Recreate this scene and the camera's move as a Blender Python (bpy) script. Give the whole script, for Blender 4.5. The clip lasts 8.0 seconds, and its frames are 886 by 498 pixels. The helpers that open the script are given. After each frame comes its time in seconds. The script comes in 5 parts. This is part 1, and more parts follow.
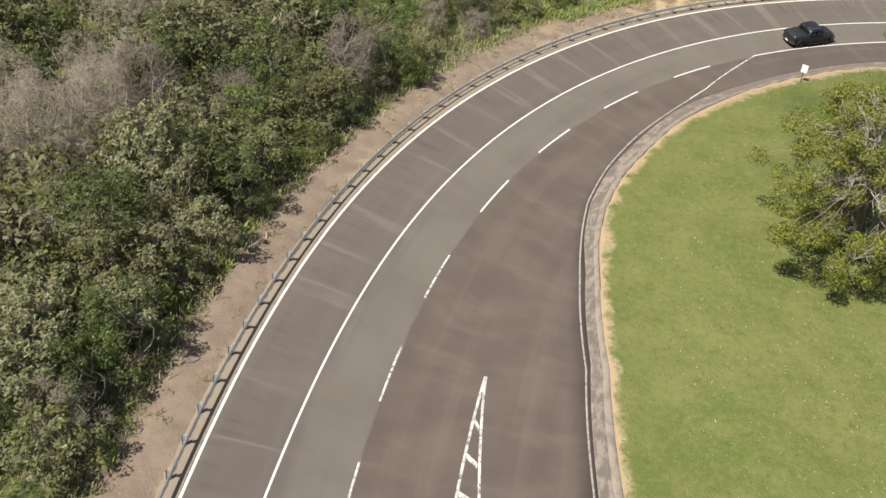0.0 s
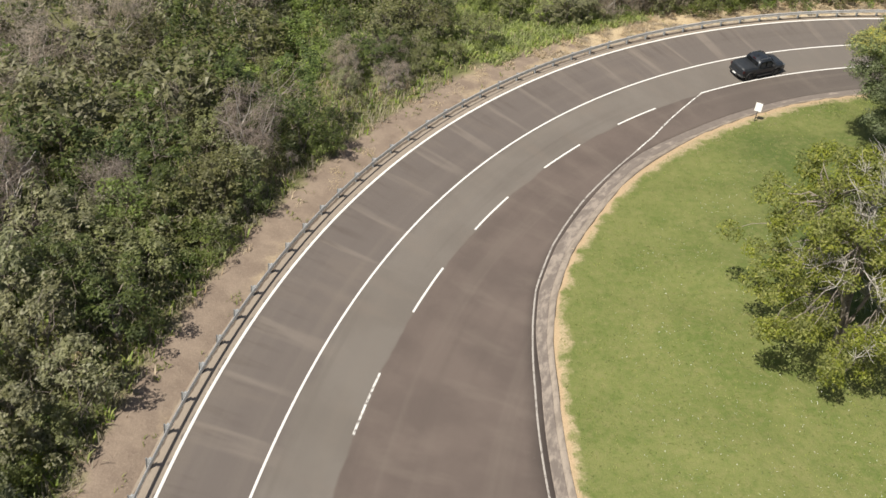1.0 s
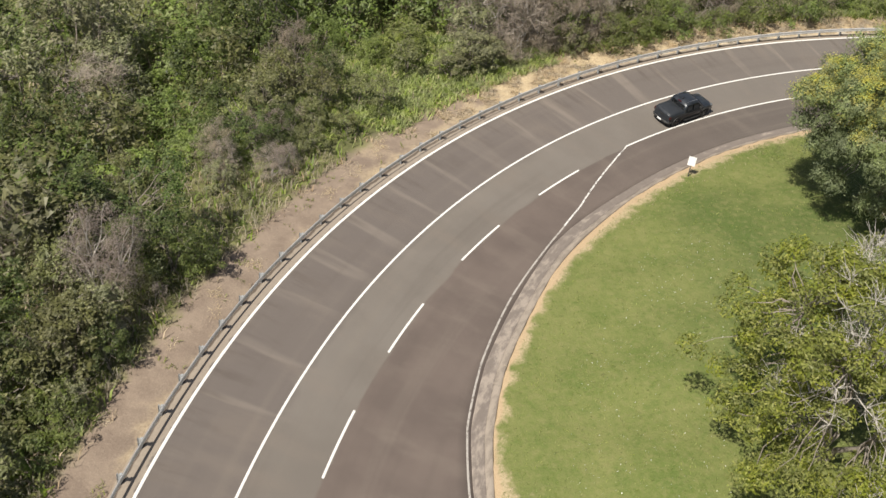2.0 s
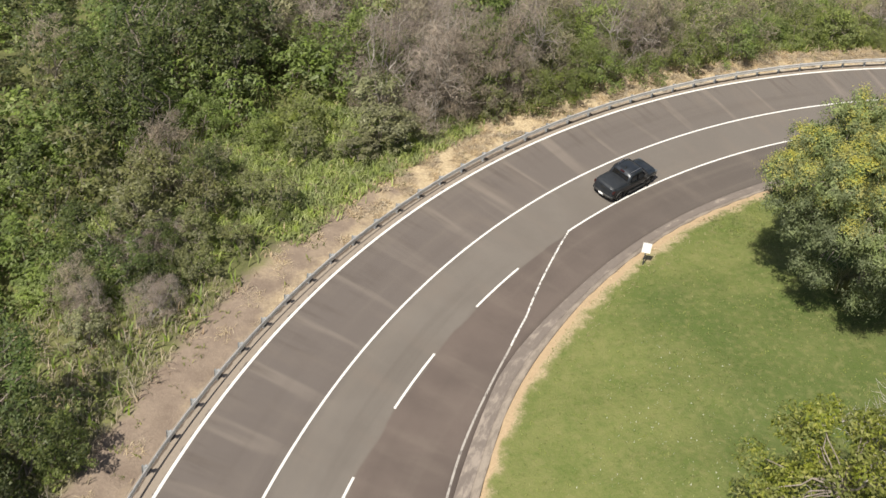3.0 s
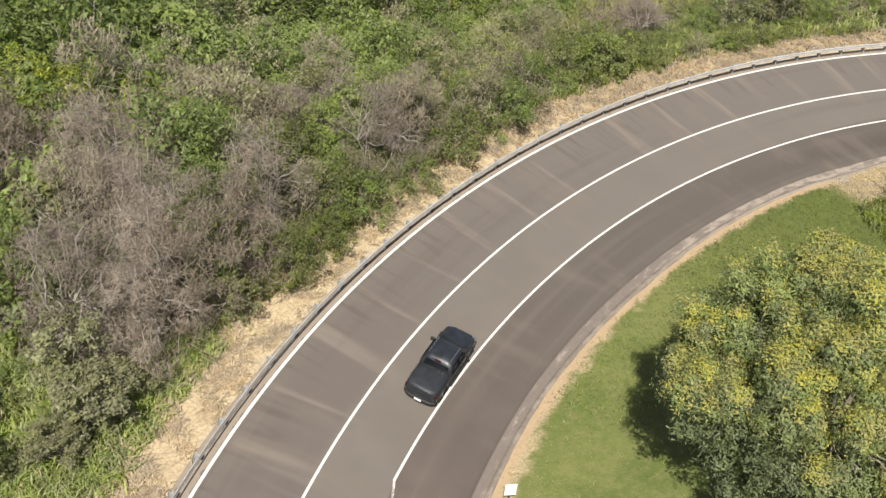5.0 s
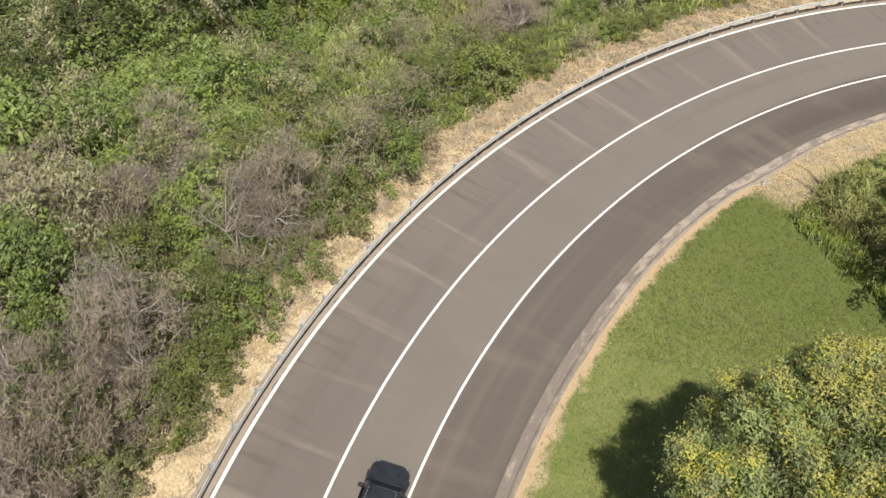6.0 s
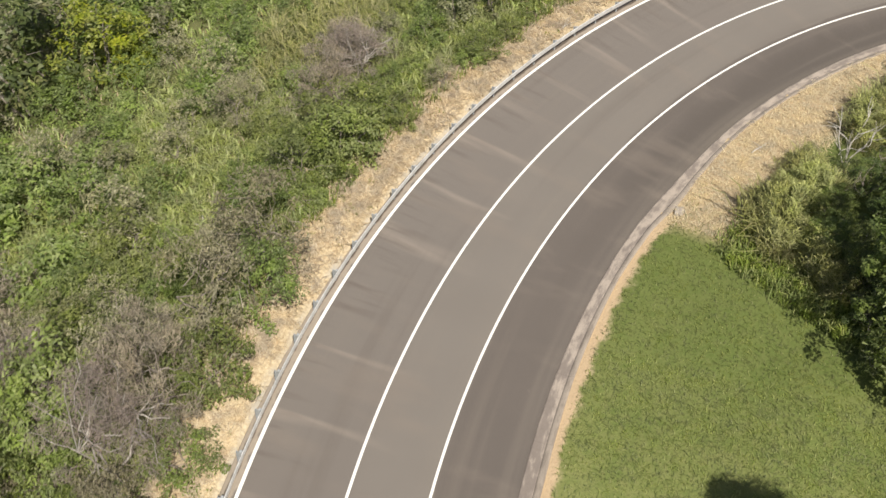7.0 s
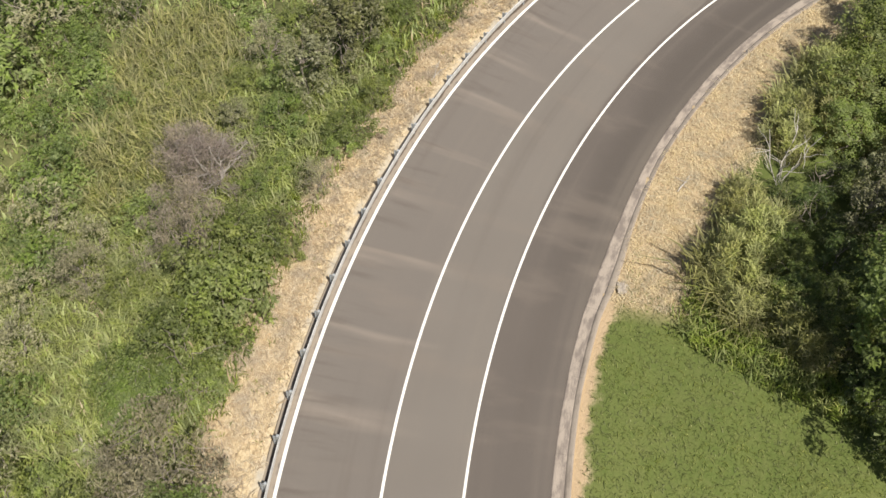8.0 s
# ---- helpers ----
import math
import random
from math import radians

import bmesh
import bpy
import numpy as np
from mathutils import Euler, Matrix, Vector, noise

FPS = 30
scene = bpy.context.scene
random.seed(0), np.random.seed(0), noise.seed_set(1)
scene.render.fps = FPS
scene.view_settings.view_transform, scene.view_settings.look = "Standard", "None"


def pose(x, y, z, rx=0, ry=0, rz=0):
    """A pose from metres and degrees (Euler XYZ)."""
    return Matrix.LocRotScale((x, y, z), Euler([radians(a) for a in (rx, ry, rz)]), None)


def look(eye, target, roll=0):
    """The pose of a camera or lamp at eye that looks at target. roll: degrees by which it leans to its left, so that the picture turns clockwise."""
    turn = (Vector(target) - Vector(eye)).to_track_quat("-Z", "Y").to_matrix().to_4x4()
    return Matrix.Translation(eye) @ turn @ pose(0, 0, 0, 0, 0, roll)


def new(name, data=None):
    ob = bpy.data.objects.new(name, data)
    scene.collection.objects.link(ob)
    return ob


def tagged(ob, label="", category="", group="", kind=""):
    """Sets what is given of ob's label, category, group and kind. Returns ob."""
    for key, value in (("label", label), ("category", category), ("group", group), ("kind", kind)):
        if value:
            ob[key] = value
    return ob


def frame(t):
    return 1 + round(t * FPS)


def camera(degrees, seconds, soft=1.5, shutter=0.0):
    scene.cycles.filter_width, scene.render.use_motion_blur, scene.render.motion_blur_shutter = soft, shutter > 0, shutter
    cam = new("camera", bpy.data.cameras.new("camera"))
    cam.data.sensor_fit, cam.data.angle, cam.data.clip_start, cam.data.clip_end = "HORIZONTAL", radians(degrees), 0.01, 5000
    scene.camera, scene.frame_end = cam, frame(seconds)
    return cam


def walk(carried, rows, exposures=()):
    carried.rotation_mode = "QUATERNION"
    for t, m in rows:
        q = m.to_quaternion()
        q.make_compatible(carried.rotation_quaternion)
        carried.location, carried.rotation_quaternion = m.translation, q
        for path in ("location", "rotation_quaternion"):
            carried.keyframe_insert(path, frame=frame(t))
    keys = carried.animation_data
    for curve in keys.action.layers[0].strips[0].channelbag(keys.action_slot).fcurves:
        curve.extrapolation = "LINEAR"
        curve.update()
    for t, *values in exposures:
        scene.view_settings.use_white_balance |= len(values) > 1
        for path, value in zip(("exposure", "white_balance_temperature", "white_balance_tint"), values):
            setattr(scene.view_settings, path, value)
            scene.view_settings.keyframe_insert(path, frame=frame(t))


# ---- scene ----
cam = camera(45.98, 8.0, soft=1.5, shutter=0.12)
# seconds, eye in metres, turn in degrees
PATH = [
    (0.0, 3.60, -6.63, 42.42, 52.454, -6.110, 1.880),
    (0.5, 3.46, -0.47, 41.49, 52.744, -6.002, -0.185),
    (1.0, 3.49, 6.22, 40.86, 52.933, -5.953, -3.466),
    (1.5, 3.89, 12.97, 40.59, 52.952, -5.794, -6.950),
    (2.0, 4.68, 19.74, 40.39, 53.036, -5.497, -10.397),
    (3.5, 7.92, 41.07, 38.88, 53.979, -5.439, -22.175),
    (4.0, 10.11, 47.61, 38.85, 54.164, -5.124, -27.930),
    (4.5, 12.21, 53.89, 39.20, 52.965, -4.922, -32.922),
    (6.0, 21.31, 71.11, 39.04, 48.957, -3.635, -49.314),
    (6.5, 25.87, 76.38, 39.09, 47.386, -2.773, -55.469),
    (7.0, 31.01, 81.28, 39.54, 45.520, -1.546, -63.148),
    (7.5, 36.98, 85.75, 40.32, 43.103, -0.202, -70.772),
    (8.0, 43.31, 89.49, 41.26, 40.337, 1.084, -78.005),
]
walk(cam, [(t, pose(*place)) for t, *place in PATH], [(0.0, 0.48), (3.0, 0.52), (5.0, 0.55), (8.0, 0.54)])

# ---- light ----
SUN_AZ, SUN_EL = math.radians(222.5), math.radians(54.0)      # where the sun stands
world = bpy.data.worlds.new("sky")
scene.world = world
world.use_nodes = True
wn = world.node_tree
sky = wn.nodes.new("ShaderNodeTexSky")
sky.sky_type, sky.sun_disc = "NISHITA", False
sky.sun_elevation, sky.sun_rotation = SUN_EL, math.pi / 2 - SUN_AZ
sky.air_density, sky.dust_density = 1.0, 2.5
wn.links.new(sky.outputs["Color"], wn.nodes["Background"].inputs["Color"])
wn.nodes["Background"].inputs["Strength"].default_value = 0.055
sun_data = bpy.data.lights.new("sun", "SUN")
sun_data.energy, sun_data.angle, sun_data.color = 4.9, math.radians(0.6), (1.0, 0.942, 0.835)
sun = new("sun", sun_data)
sun.matrix_world = look((0, 0, 90), (-math.cos(SUN_AZ) * math.cos(SUN_EL), -math.sin(SUN_AZ) * math.cos(SUN_EL), 90 - math.sin(SUN_EL)))

# ---- plan of the bend: u is the angle round the centre, o the distance outward from the outer edge line ----
CX, CY = 71.94, 23.98
CURVE = (2.027, 1.249, -1.375, -3.152, 0.262, 78.712)
BANK, FLAT, ULIM = 0.1254, 0.03, 1.1       # the bank eases inside the centre line
T0 = math.radians(120)


def edge_r(u):
    return np.polyval(CURVE, np.clip(u, -ULIM, ULIM))


def spot(u, o):
    """Plan position of the road coordinates; straight on past both ends."""
    v = max(-ULIM, min(ULIM, u))
    r = float(edge_r(v)) + o
    x, y = CX + r * math.cos(v + T0), CY + r * math.sin(v + T0)
    if v != u:
        e = 0.01 if u > 0 else -0.01
        r1, r2 = float(np.polyval(CURVE, v)), float(np.polyval(CURVE, v - e))
        tx = r1 * math.cos(v + T0) - r2 * math.cos(v - e + T0)
        ty = r1 * math.sin(v + T0) - r2 * math.sin(v - e + T0)
        n = math.hypot(tx, ty)
        x, y = x + tx / n * abs(u - v) * 78, y + ty / n * abs(u - v) * 78
    return x, y


def bank_z(u, o):
    return BANK * (edge_r(u) + np.maximum(o, -8.5) - 71.94) + FLAT * np.minimum(o + 8.5, 0)


def road_z(u, o):
    return float(bank_z(u, o))


def at(u, o, h=0.0):
    x, y = spot(u, o)
    return Vector((x, y, road_z(u, o) + h))


def heading(u):
    a, b = at(u + 0.005, 0), at(u - 0.005, 0)
    return math.atan2(b.y - a.y, b.x - a.x)


def road_coords(x, y):
    """u and o of plan positions, as arrays."""
    x, y = np.asarray(x, float), np.asarray(y, float)
    th = np.arctan2(y - CY, x - CX) - T0
    u = (th + np.pi) % (2 * np.pi) - np.pi
    o = np.hypot(x - CX, y - CY) - edge_r(u)
    for end in (ULIM, -ULIM):
        p, q, s = spot(end, 0), spot(end, -1), spot(end * 1.2, 0)
        n = np.array((p[0] - q[0], p[1] - q[1]))
        t = np.array((s[0] - p[0], s[1] - p[1]))
        t /= np.hypot(*t)
        n = n - t * (n @ t)
        n /= np.hypot(*n)
        past = (u > ULIM) if end > 0 else (u < -ULIM)
        along = (x - p[0]) * t[0] + (y - p[1]) * t[1]
        past &= along > 0
        o = np.where(past, (x - p[0]) * n[0] + (y - p[1]) * n[1], o)
        u = np.where(past, end + np.sign(end) * along / 78, u)
    return u, o


KU = (-1.3, -0.9, -0.75, -0.67, -0.63, -0.6, -0.57, -0.5, -0.3, -0.1, 0.0, 0.1, 0.2, 0.24, 0.28, 0.33, 0.43, 0.506, 0.57, 0.63, 0.77, 0.94, 1.05, 1.3)
K_LIP = (-12.2, -11.95, -11.92, -12.0, -11.97, -11.9, -11.8, -11.75, -11.65, -11.45, -11.5, -11.6, -11.55, -11.65, -12.0, -12.4, -13.1, -13.97, -15.2, -16.6, -19.0, -20.6, -21.6, -23.5)
K_BACK = (-13.2, -12.85, -12.72, -12.92, -13.08, -13.06, -12.79, -12.62, -12.7, -12.35, -12.42, -12.6, -12.85, -13.0, -13.25, -13.7, -14.4, -15.3, -16.4, -17.7, -20.25, -22.05, -23.1, -25.1)


def lip(u):
    return np.interp(u, KU, K_LIP)


def back(u):
    return np.interp(u, KU, K_BACK)


def road_rim(u):
    return np.interp(u, (-0.25, 0.35), (0.66, 1.08))


def smooth(a, b, x):
    t = np.clip((x - a) / (b - a), 0, 1)
    return t * t * (3 - 2 * t)


def waves(x, y, seed, size):
    """Smooth plan noise between about -1 and 1."""
    r = np.random.RandomState(seed)
    v = 0
    for k in range(7):
        a, f, p = r.uniform(0, 2 * np.pi), r.uniform(0.6, 1.9) / size * 6.28, r.uniform(0, 6.28)
        v = v + np.sin((x * np.cos(a) + y * np.sin(a)) * f + p)
    return v / 3.2


def land_z(x, y):
    """Height of the ground sheet; it dips under the road."""
    u, o = road_coords(x, y)
    uc = np.clip(u, -1.3, 1.3)
    cone = bank_z(uc, np.clip(o, -26, 3.0))
    b = back(uc)
    inner = bank_z(uc, b) + 0.07
    depth = b - o
    lawn = inner + 0.85 * smooth(0, 12, depth) + 0.10 * waves(x, y, 5, 9.0) * smooth(1, 5, depth)
    out = np.maximum(o - 3.0, 0)
    fall = 0.05 + 0.19 * smooth(-0.05, -0.45, uc)
    outer = cone + 0.03 * waves(x, y, 3, 3.0) * smooth(1.2, 2.5, o) - fall * np.minimum(out, 60) + 0.35 * waves(x, y, 8, 14.0) * smooth(4, 12, o)
    z = np.where(o > road_rim(uc) - 0.03, outer, np.where(o < b, lawn, cone - np.where(o < b + 0.9, 0.09, 0.22)))
    return z


def land(x, y):
    return float(land_z(np.array([x]), np.array([y]))[0])


# ---- mesh helpers ----
def mesh_np(name, verts, faces, mats=(), fmat=None, smooth_faces=False):
    """A mesh from arrays: verts n x 3, faces a list of arrays of equal-sided faces."""
    me = bpy.data.meshes.new(name)
    verts = np.asarray(verts, np.float32)
    faces = [np.asarray(f, np.int32) for f in (faces if isinstance(faces, list) else [faces]) if len(f)]
    me.vertices.add(len(verts))
    me.vertices.foreach_set("co", verts.ravel())
    loops = np.concatenate([f.ravel() for f in faces])
    sizes = np.concatenate([np.full(len(f), f.shape[1], np.int32) for f in faces])
    starts = np.concatenate(([0], np.cumsum(sizes)[:-1])).astype(np.int32)
    me.loops.add(len(loops))
    me.loops.foreach_set("vertex_index", loops)
    me.polygons.add(len(sizes))
    me.polygons.foreach_set("loop_start", starts)
    if fmat is not None:
        me.polygons.foreach_set("material_index", np.asarray(fmat, np.int32))
    if smooth_faces:
        me.polygons.foreach_set("use_smooth", np.ones(len(sizes), bool))
    for m in mats:
        me.materials.append(m)
    me.update(calc_edges=True)
    me.validate()
    return me


def thing(name, label, category, group="", kind="", m=None):
    ob = new(name)
    if m is not None:
        ob.matrix_world = m
    return tagged(ob, label, category, group, kind)


def part(name, bm, material, parent, label="", soft=False):
    """Links a bmesh as one mesh object under a thing or a part."""
    me = bpy.data.meshes.new(name)
    if soft:
        for f in bm.faces:
            f.smooth = True
    bm.normal_update()
    bm.to_mesh(me)
    bm.free()
    me.materials.append(material)
    ob = new(name, me)
    ob.parent = parent
    if label:
        ob["label"] = label
    return ob


def part_me(name, me, parent, label="", m=None):
    ob = new(name, me)
    ob.parent = parent
    if m is not None:
        ob.matrix_basis = m
    if label:
        ob["label"] = label
    return ob


def box(bm, x0, x1, y0, y1, z0, z1, bevel=0.0, m=None):
    """A bevelled box added to a bmesh."""
    r = bmesh.ops.create_cube(bm, size=1)
    vs = r["verts"]
    for v in vs:
        v.co = Vector(((x0 + x1) / 2 + v.co.x * (x1 - x0), (y0 + y1) / 2 + v.co.y * (y1 - y0), (z0 + z1) / 2 + v.co.z * (z1 - z0)))
    if bevel:
        es = list({e for v in vs for e in v.link_edges})
        r = bmesh.ops.bevel(bm, geom=es, offset=bevel, segments=2, affect="EDGES", profile=0.6)
        vs = list({v for f in r["faces"] for v in f.verts} | {v for v in vs if v.is_valid})
    if m is not None:
        bmesh.ops.transform(bm, matrix=m, verts=[v for v in vs if v.is_valid])
    return bm


def loft(bm, rings, close=True):
    """Skins rings of equal length; caps both ends."""
    rows = [[bm.verts.new(p) for p in ring] for ring in rings]
    n = len(rows[0])
    for a, b in zip(rows, rows[1:]):
        for i in range(n if close else n - 1):
            j = (i + 1) % n
            bm.faces.new((a[i], a[j], b[j], b[i]))
    if close:
        bm.faces.new(list(reversed(rows[0])))
        bm.faces.new(rows[-1])
    bmesh.ops.recalc_face_normals(bm, faces=bm.faces)
    return bm


def tube_np(path, radii, sides=5):
    """Verts and quads of a tapered tube along a path."""
    path = np.asarray(path, float)
    n = len(path)
    t = np.gradient(path, axis=0)
    t /= np.linalg.norm(t, axis=1)[:, None] + 1e-9
    ref = np.where(np.abs(t[:, 2:3]) > 0.9, np.array([[1.0, 0, 0]]), np.array([[0, 0, 1.0]]))
    a = np.cross(t, ref)
    a /= np.linalg.norm(a, axis=1)[:, None] + 1e-9
    b = np.cross(t, a)
    ang = np.arange(sides) * 2 * np.pi / sides
    v = path[:, None] + np.asarray(radii, float)[:, None, None] * (np.cos(ang)[None, :, None] * a[:, None] + np.sin(ang)[None, :, None] * b[:, None])
    i = np.arange(n - 1)[:, None] * sides
    k = np.arange(sides)[None]
    k2 = (k + 1) % sides
    q = np.stack([i + k, i + k2, i + sides + k2, i + sides + k], -1).reshape(-1, 4)
    return v.reshape(-1, 3), q


class Heap:
    """Collects pieces of geometry into one mesh."""

    def __init__(self):
        self.v, self.q, self.n = [], [], 0

    def add(self, v, q):
        self.v.append(np.asarray(v))
        self.q.append(np.asarray(q) + self.n)
        self.n += len(v)

    def mesh(self, name, mat, soft=False):
        return mesh_np(name, np.concatenate(self.v), np.concatenate(self.q), (mat,), smooth_faces=soft)


def unit(v):
    return v / (np.linalg.norm(v, axis=-1, keepdims=True) + 1e-9)


def slips_np(pos, normal, length, width, rng, droop=0.25):
    """Three-cornered leaves at the given places, in mixed order: verts and triangles."""
    n = len(pos)
    mix = rng.permutation(n)
    pos, normal = pos[mix], normal[mix]
    nrm = unit(normal + rng.normal(0, 0.55, (n, 3)))
    d = unit(np.cross(nrm, rng.normal(0, 1, (n, 3))))
    d[:, 2] -= droop
    d = unit(d)
    s = unit(np.cross(d, nrm))
    L = (length * rng.uniform(0.6, 1.35, n))[:, None]
    W = (width * rng.uniform(0.6, 1.3, n))[:, None]
    v = np.stack([pos - d * L * 0.4 + s * W * 0.5, pos - d * L * 0.4 - s * W * 0.5, pos + d * L * 0.6], 1).reshape(-1, 3)
    return v, np.arange(3 * n).reshape(-1, 3)


# ---- materials ----
def node_mat(name, rough=0.85):
    m = bpy.data.materials.new(name)
    m.use_nodes = True
    nt = m.node_tree
    b = nt.nodes["Principled BSDF"]
    b.inputs["Roughness"].default_value = rough
    return m, nt, b


def nd(nt, kind, **vals):
    n = nt.nodes.new(kind)
    for k, v in vals.items():
        n.inputs[k.replace("_", " ")].default_value = v
    return n


def mix_col(nt, fac, a, b, mode="MIX"):
    n = nt.nodes.new("ShaderNodeMix")
    n.data_type, n.blend_type = "RGBA", mode
    for sock, val in ((n.inputs[0], fac), (n.inputs[6], a), (n.inputs[7], b)):
        if hasattr(val, "node"):
            nt.links.new(val, sock)
        elif isinstance(val, (int, float)):
            sock.default_value = val
        else:
            sock.default_value = (*val, 1)
    return n.outputs[2]


def calc(nt, op, a, b=0.0, c=None, clamp=False):
    n = nt.nodes.new("ShaderNodeMath")
    n.operation, n.use_clamp = op, clamp
    for i, val in enumerate((a, b, c)):
        if val is None:
            continue
        if hasattr(val, "node"):
            nt.links.new(val, n.inputs[i])
        else:
            n.inputs[i].default_value = val
    return n.outputs[0]


def step(nt, v, lo, hi, a=0.0, b=1.0):
    n = nt.nodes.new("ShaderNodeMapRange")
    n.interpolation_type = "SMOOTHSTEP"
    nt.links.new(v, n.inputs[0])
    for i, val in enumerate((lo, hi, a, b)):
        n.inputs[i + 1].default_value = val
    return n.outputs[0]


def noise_at(nt, vec, scale, detail=4.0, rough=0.55):
    n = nd(nt, "ShaderNodeTexNoise", Scale=scale, Detail=detail, Roughness=rough)
    if vec is not None:
        nt.links.new(vec, n.inputs["Vector"])
    return n.outputs["Fac"]


def coords(nt, kind="Object"):
    return nt.nodes.new("ShaderNodeTexCoord").outputs[kind]


def bump(nt, b, height, strength=0.3, dist=0.02):
    n = nd(nt, "ShaderNodeBump", Strength=strength, Distance=dist)
    nt.links.new(height, n.inputs["Height"])
    nt.links.new(n.outputs[0], b.inputs["Normal"])


def plain(name, c1, c2, scale=6.0, rough=0.8, metal=0.0, fine=60.0, relief=0.2, dist=0.01):
    """Two colours in soft patches, with a fine grain and relief."""
    m, nt, b = node_mat(name, rough)
    co = coords(nt)
    patch = step(nt, noise_at(nt, co, scale), 0.35, 0.65)
    grain = noise_at(nt, co, fine, 3.0)
    col = mix_col(nt, patch, c1, c2)
    col = mix_col(nt, 0.35, col, mix_col(nt, step(nt, grain, 0.3, 0.7), tuple(c * 0.6 for c in c1), tuple(min(1, c * 1.35) for c in c2)))
    nt.links.new(col, b.inputs["Base Color"])
    nt.links.new(step(nt, patch, 0, 1, rough - 0.06, min(1, rough + 0.06)), b.inputs["Roughness"])
    b.inputs["Metallic"].default_value = metal
    bump(nt, b, grain, relief, dist)
    return m


def leaf_mat(name, cols, glow=0.35, rough=0.55, spread=0.5):
    """Leaves: a colour for each leaf between three, a shade for each plant, light through the blade."""
    m, nt, b = node_mat(name, rough)
    rnd = nt.nodes.new("ShaderNodeNewGeometry").outputs["Random Per Island"]
    ramp = nt.nodes.new("ShaderNodeValToRGB")
    e = ramp.color_ramp.elements
    e[0].color, e[1].color = (*cols[0], 1), (*cols[2], 1)
    mid = e.new(0.55)
    mid.color = (*cols[1], 1)
    nt.links.new(rnd, ramp.inputs[0])
    info = nt.nodes.new("ShaderNodeObjectInfo").outputs["Random"]
    big = noise_at(nt, coords(nt), 0.9, 2.0)
    hs = nd(nt, "ShaderNodeHueSaturation", Fac=1.0)
    nt.links.new(ramp.outputs[0], hs.inputs["Color"])
    nt.links.new(step(nt, info, 0, 1, 0.5 - 0.022 * spread, 0.5 + 0.02 * spread), hs.inputs["Hue"])
    nt.links.new(step(nt, big, 0.3, 0.7, 0.85, 1.1), hs.inputs["Saturation"])
    nt.links.new(calc(nt, "MULTIPLY", step(nt, info, 0, 1, 1 - 0.3 * spread, 1 + 0.3 * spread), step(nt, big, 0.3, 0.7, 0.85, 1.15)), hs.inputs["Value"])
    nt.links.new(hs.outputs[0], b.inputs["Base Color"])
    b.inputs["Specular IOR Level"].default_value = 0.35
    tr = nt.nodes.new("ShaderNodeBsdfTranslucent")
    nt.links.new(hs.outputs[0], tr.inputs["Color"])
    mx = nt.nodes.new("ShaderNodeMixShader")
    mx.inputs[0].default_value = glow
    nt.links.new(b.outputs[0], mx.inputs[1])
    nt.links.new(tr.outputs[0], mx.inputs[2])
    nt.links.new(mx.outputs[0], nt.nodes["Material Output"].inputs["Surface"])
    return m


